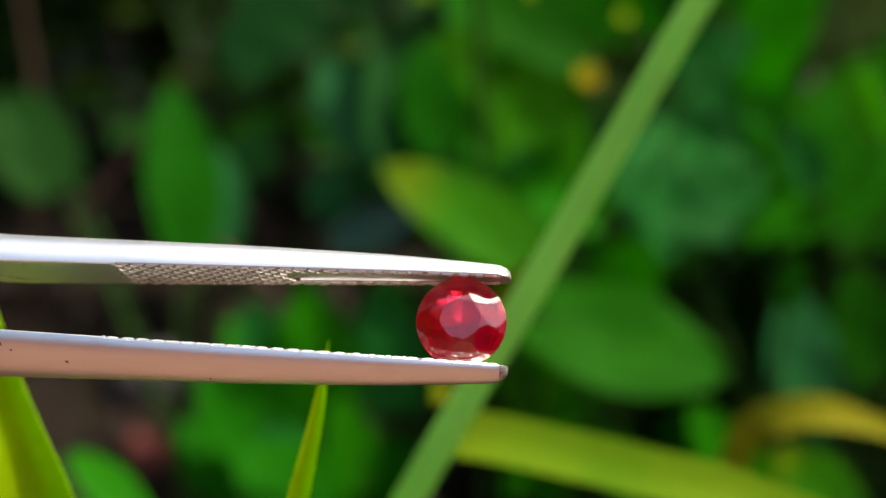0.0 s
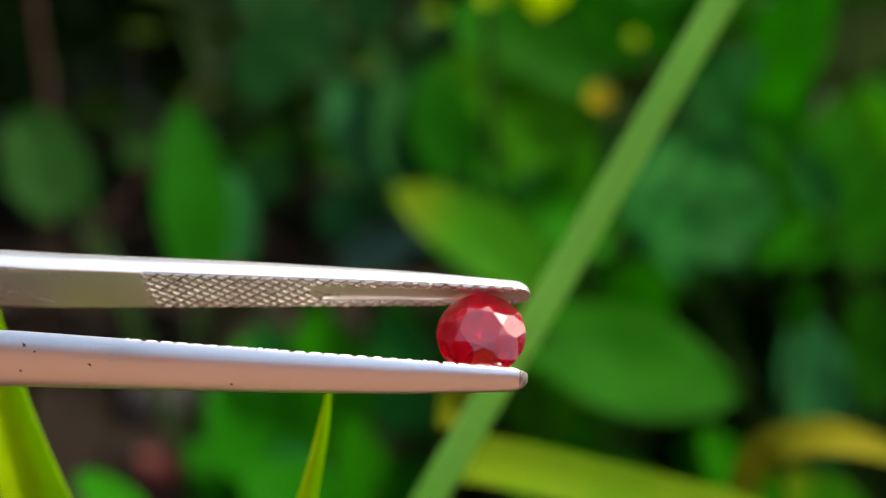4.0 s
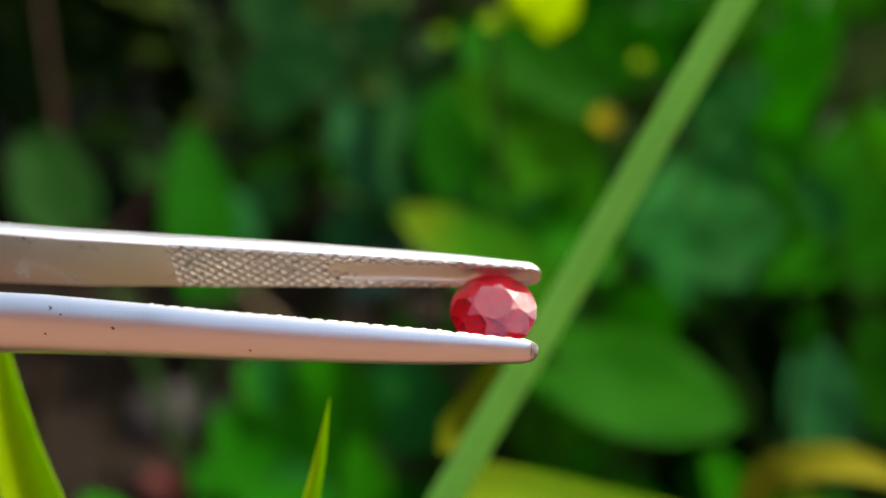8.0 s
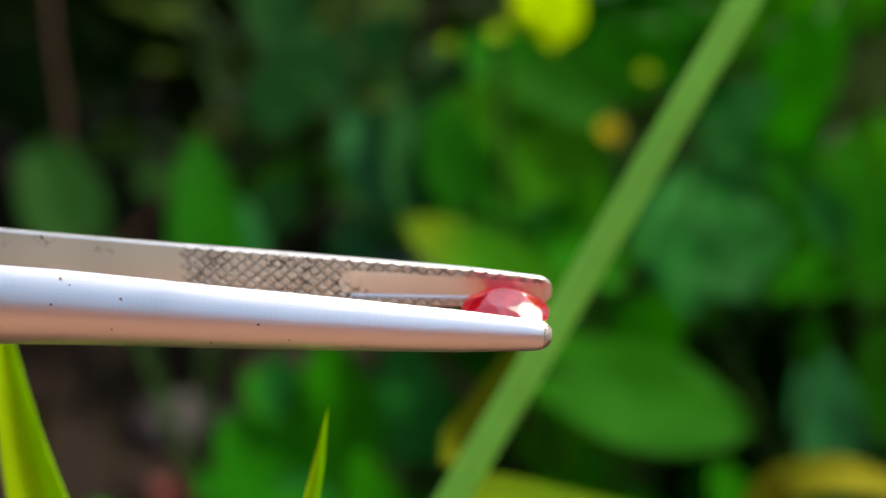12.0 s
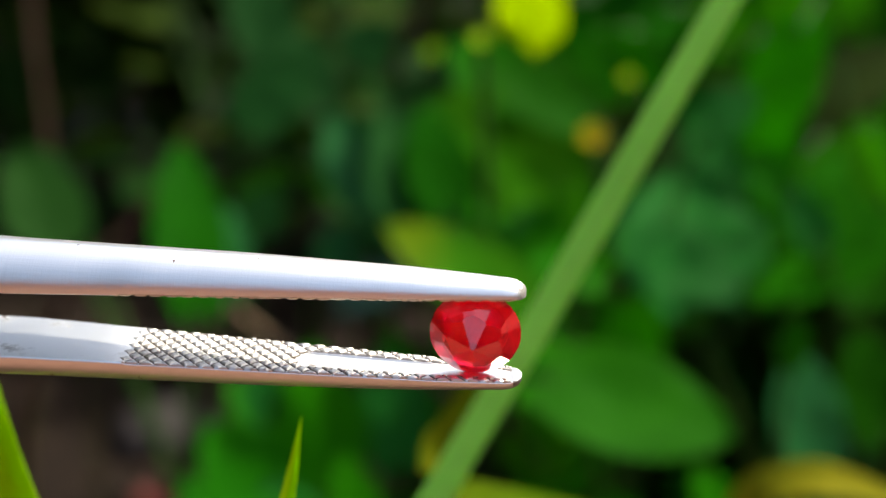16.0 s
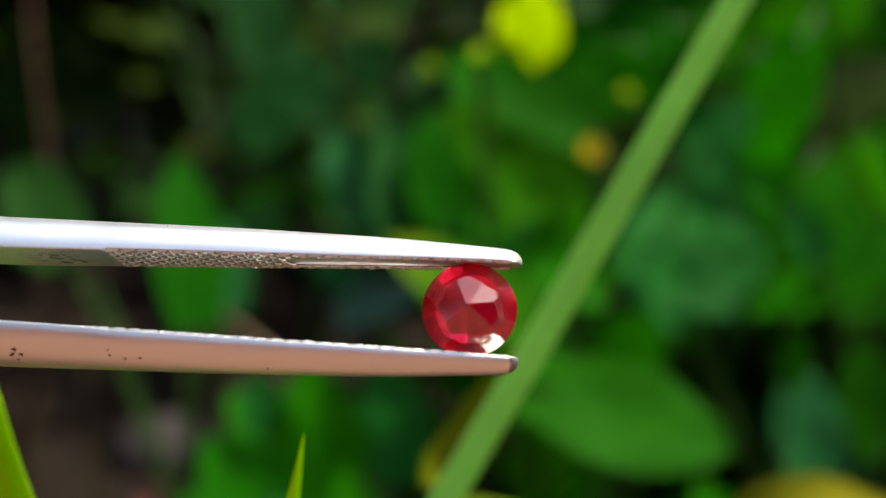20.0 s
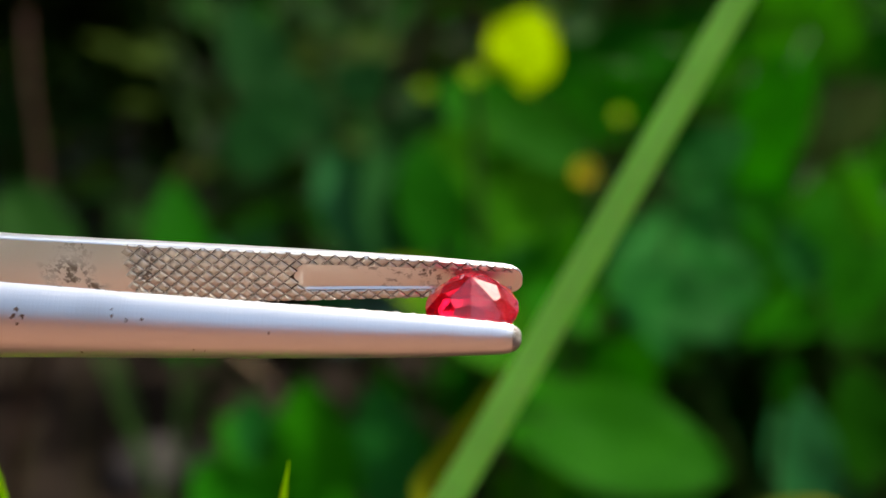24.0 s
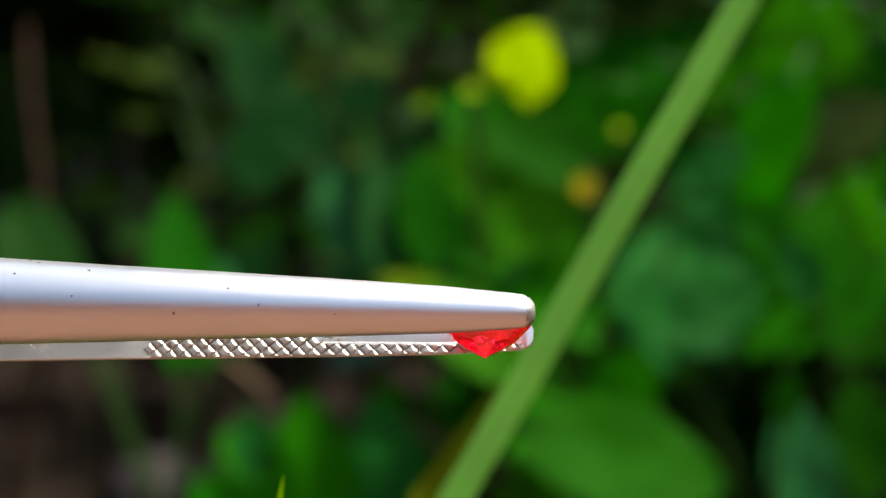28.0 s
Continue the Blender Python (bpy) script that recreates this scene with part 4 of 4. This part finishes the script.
# ---- litter: stones, twigs ----
def stone(x, y, r, seed):
    bm = bmesh.new()
    bmesh.ops.create_icosphere(bm, subdivisions=3, radius=r)
    for v in bm.verts:
        v.co *= 1 + 0.3 * noise.noise(v.co / r * 1.1 + Vector((seed, 0, 0)))
        v.co.z *= 0.6
    ob = new("stone", mesh_of("stone", bm, STONE, 80))
    ob.location = (x, y, r * 0.2 - 0.008)
    return tagged(ob, "rounded pinkish grey stone half sunk in soil", "stone", "stones in the soil")


for x, y, r, s in ((-0.153, 0.603, 0.026, 1), (-0.095, 0.60, 0.02, 3), (-0.07, 0.48, 0.015, 5)):
    stone(x, y, r, s)


fallen = new("fallen_leaf", mesh_of("fallen_leaf", leaf_bm(0.03, 0.018, 0.2, 0.3), RED_LEAF, 80))
fallen.matrix_basis = pose(-0.125, 0.475, 0.008, 20, 6, 20)
tagged(fallen, "fallen reddish leaf lying on dark soil", "leaf")


def twig(pts, r, label="dry brown fallen twig leaning on leaves", mat=None):
    bm = bmesh.new()
    line = smooth_line(pts, 14)
    tube(bm, line, [r * (1 - 0.5 * i / 13) for i in range(14)], 7)
    return tagged(new("twig", mesh_of("twig", bm, mat or TWIG, 60)), label, "twig")


twig([(-0.16, 0.40, -0.01), (-0.1233, 0.3866, 0.1371), (-0.1057, 0.3917, 0.1549), (-0.08, 0.40, 0.19)], 0.0026, mat=BARK)
twig([(0.03, 0.32, -0.01), (-0.0167, 0.3176, 0.0958), (-0.0363, 0.3430, 0.1119), (-0.0536, 0.3619, 0.1236), (-0.0732, 0.3846, 0.1299)], 0.0026)
twig([(-0.03, 0.50, -0.01), (-0.02, 0.48, 0.2), (0.0033, 0.4689, 0.2427), (0.0201, 0.4637, 0.2246), (0.06, 0.45, 0.17)], 0.004)


twig([(-0.26, 0.52, -0.01), (-0.1692, 0.4820, 0.1069), (-0.1681, 0.4992, 0.1671), (-0.1750, 0.5127, 0.2140), (-0.1773, 0.5216, 0.2352)], 0.0022, "reddish brown woody stem rising from the soil", BARK)


# ---- plants further back ----
def back_plant(mats, seed, count=16, tall=0.2):
    rng = random.Random(seed)
    plant = leafy_plant(0, 0)
    for i in range(count):
        a = rng.uniform(0, 6.283)
        r, z = rng.uniform(0.01, 0.085), rng.uniform(0.05, tall)
        size = rng.uniform(0.03, 0.06)
        leaf(plant, pose(r * math.cos(a), r * math.sin(a), z, rng.uniform(-10, 45), rng.uniform(-20, 20), math.degrees(a) - 90 + rng.uniform(-40, 40)), size, size * rng.uniform(0.5, 0.8), rng.choice(mats))
    return plant


kinds = [back_plant((LEAF_GREEN, LEAF_BRIGHT), 1, 22), back_plant((LEAF_GREEN, LEAF_SHADE, LEAF_DARK_SHADE), 2, 22), back_plant((LEAF_DARK_SHADE, LEAF_DARK_SHADE, LEAF_SHADE), 3), back_plant((LEAF_DARK_SHADE, LEAF_SHADE), 4, 24, 0.3)]
spots = random.Random(9)
places = []
for i in range(34):                      # thick growth behind the front leaves
    y = spots.uniform(0.40, 0.62)
    places.append((spots.uniform(0.12, 0.5) * y, y))
for i in range(60):
    y = spots.uniform(0.62, 1.6)
    x = spots.uniform(-0.55, 0.55) * y
    if x < 0.03 * y and (x > -0.14 * y and y < 0.62 or x <= -0.14 * y and spots.random() < (0.7 if y < 0.85 else 0.4)):
        continue
    places.append((x, y))
placed = set()
for x, y in places:
    # the left side gets the kinds with shade in their leaf colours
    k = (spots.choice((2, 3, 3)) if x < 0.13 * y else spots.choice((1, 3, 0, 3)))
    m = pose(x, y, 0, 0, 0, spots.uniform(0, 360) + (140 if math.hypot(x + 0.15, y - 0.65) < 0.1 else 0))
    if k not in placed:
        kinds[k].matrix_basis = m
        placed.add(k)
    else:
        copy_thing(kinds[k], m)


def shrub(seed):
    rng = random.Random(seed)
    root = new("shrub")
    bm = bmesh.new()
    tops = []
    for i in range(9):
        a = rng.uniform(0, 6.283)
        top = Vector((math.cos(a) * rng.uniform(0.05, 0.3), math.sin(a) * rng.uniform(0.05, 0.2), rng.uniform(0.4, 1.35)))
        tops.append(top)
        tube(bm, bend((0, 0, -0.02), (top.x * 0.3, top.y * 0.3, top.z * 0.7), top, 6), [0.008, 0.007, 0.006, 0.005, 0.004, 0.003], 5)
    part("branch", bm, TWIG, root)
    bm = bmesh.new()
    for i in range(1500):
        top = rng.choice(tops)
        c = top * rng.uniform(0.15, 1.0) + Vector((rng.gauss(0, 0.05), rng.gauss(0, 0.05), rng.gauss(0, 0.05)))
        c.z = max(c.z, 0.02)
        m = Matrix.Translation(c) @ pose(0, 0, 0, rng.uniform(-40, 60), rng.uniform(-30, 30), rng.uniform(0, 360))
        L = rng.uniform(0.04, 0.075)
        W = L * 0.28
        vs = [bm.verts.new(m @ Vector(p)) for p in ((0, 0, 0), (W, L * 0.4, 0.004), (0, L, -0.008), (-W, L * 0.4, 0.004), (0, L * 0.45, -0.002))]
        for q in range(4):
            bm.faces.new((vs[q], vs[(q + 1) % 4], vs[4]))
    ob = part("foliage", bm, LEAF_DARK_SHADE, root, sharp=80)
    return tagged(root, "dense green shrub round the bed, coloured dark for shade", "shrub", "shrubs behind the bed")


bushes = [shrub(21), shrub(22)]
for i in range(48):
    if i < 16:
        x, y = -1.5 + i * 0.2, 1.8 + 0.35 * ((i * 7) % 5) / 5
    elif i < 22:
        # nearer row on the left, added to darken the background there
        x, y = -0.95 + (i - 16) * 0.17, 1.2 + 0.1 * (i % 2)
    else:                                # unseen hedges added along both sides of the bed to darken reflections
        x, y = (-1.35 if i % 2 else 1.75) + 0.08 * (i % 3), -1.85 + 0.31 * ((i - 22) // 2)
    m = pose(x, y, 0, 0, 0, i * 67) @ Matrix.Scale(1.3 if i > 21 else 1.0, 4)
    if i < 2:
        bushes[i].matrix_basis = m
    else:
        copy_thing(bushes[i % 2], m)


def motions():
    walk(tweezers, TURN)
    walk(ruby, TURN)
    # the leaning blade slowly rights itself a little
    walk(leaning, [(t, pose(-0.019, 0.064, 0, 0, lean, 0)) for t, lean in ((0, 0), (3.5, 0.04), (7, 0.14), (9, 0.25), (12, 0.39), (18, 0.41), (21, 0.44), (26, 0.38), (28, 0.36))])


motions()
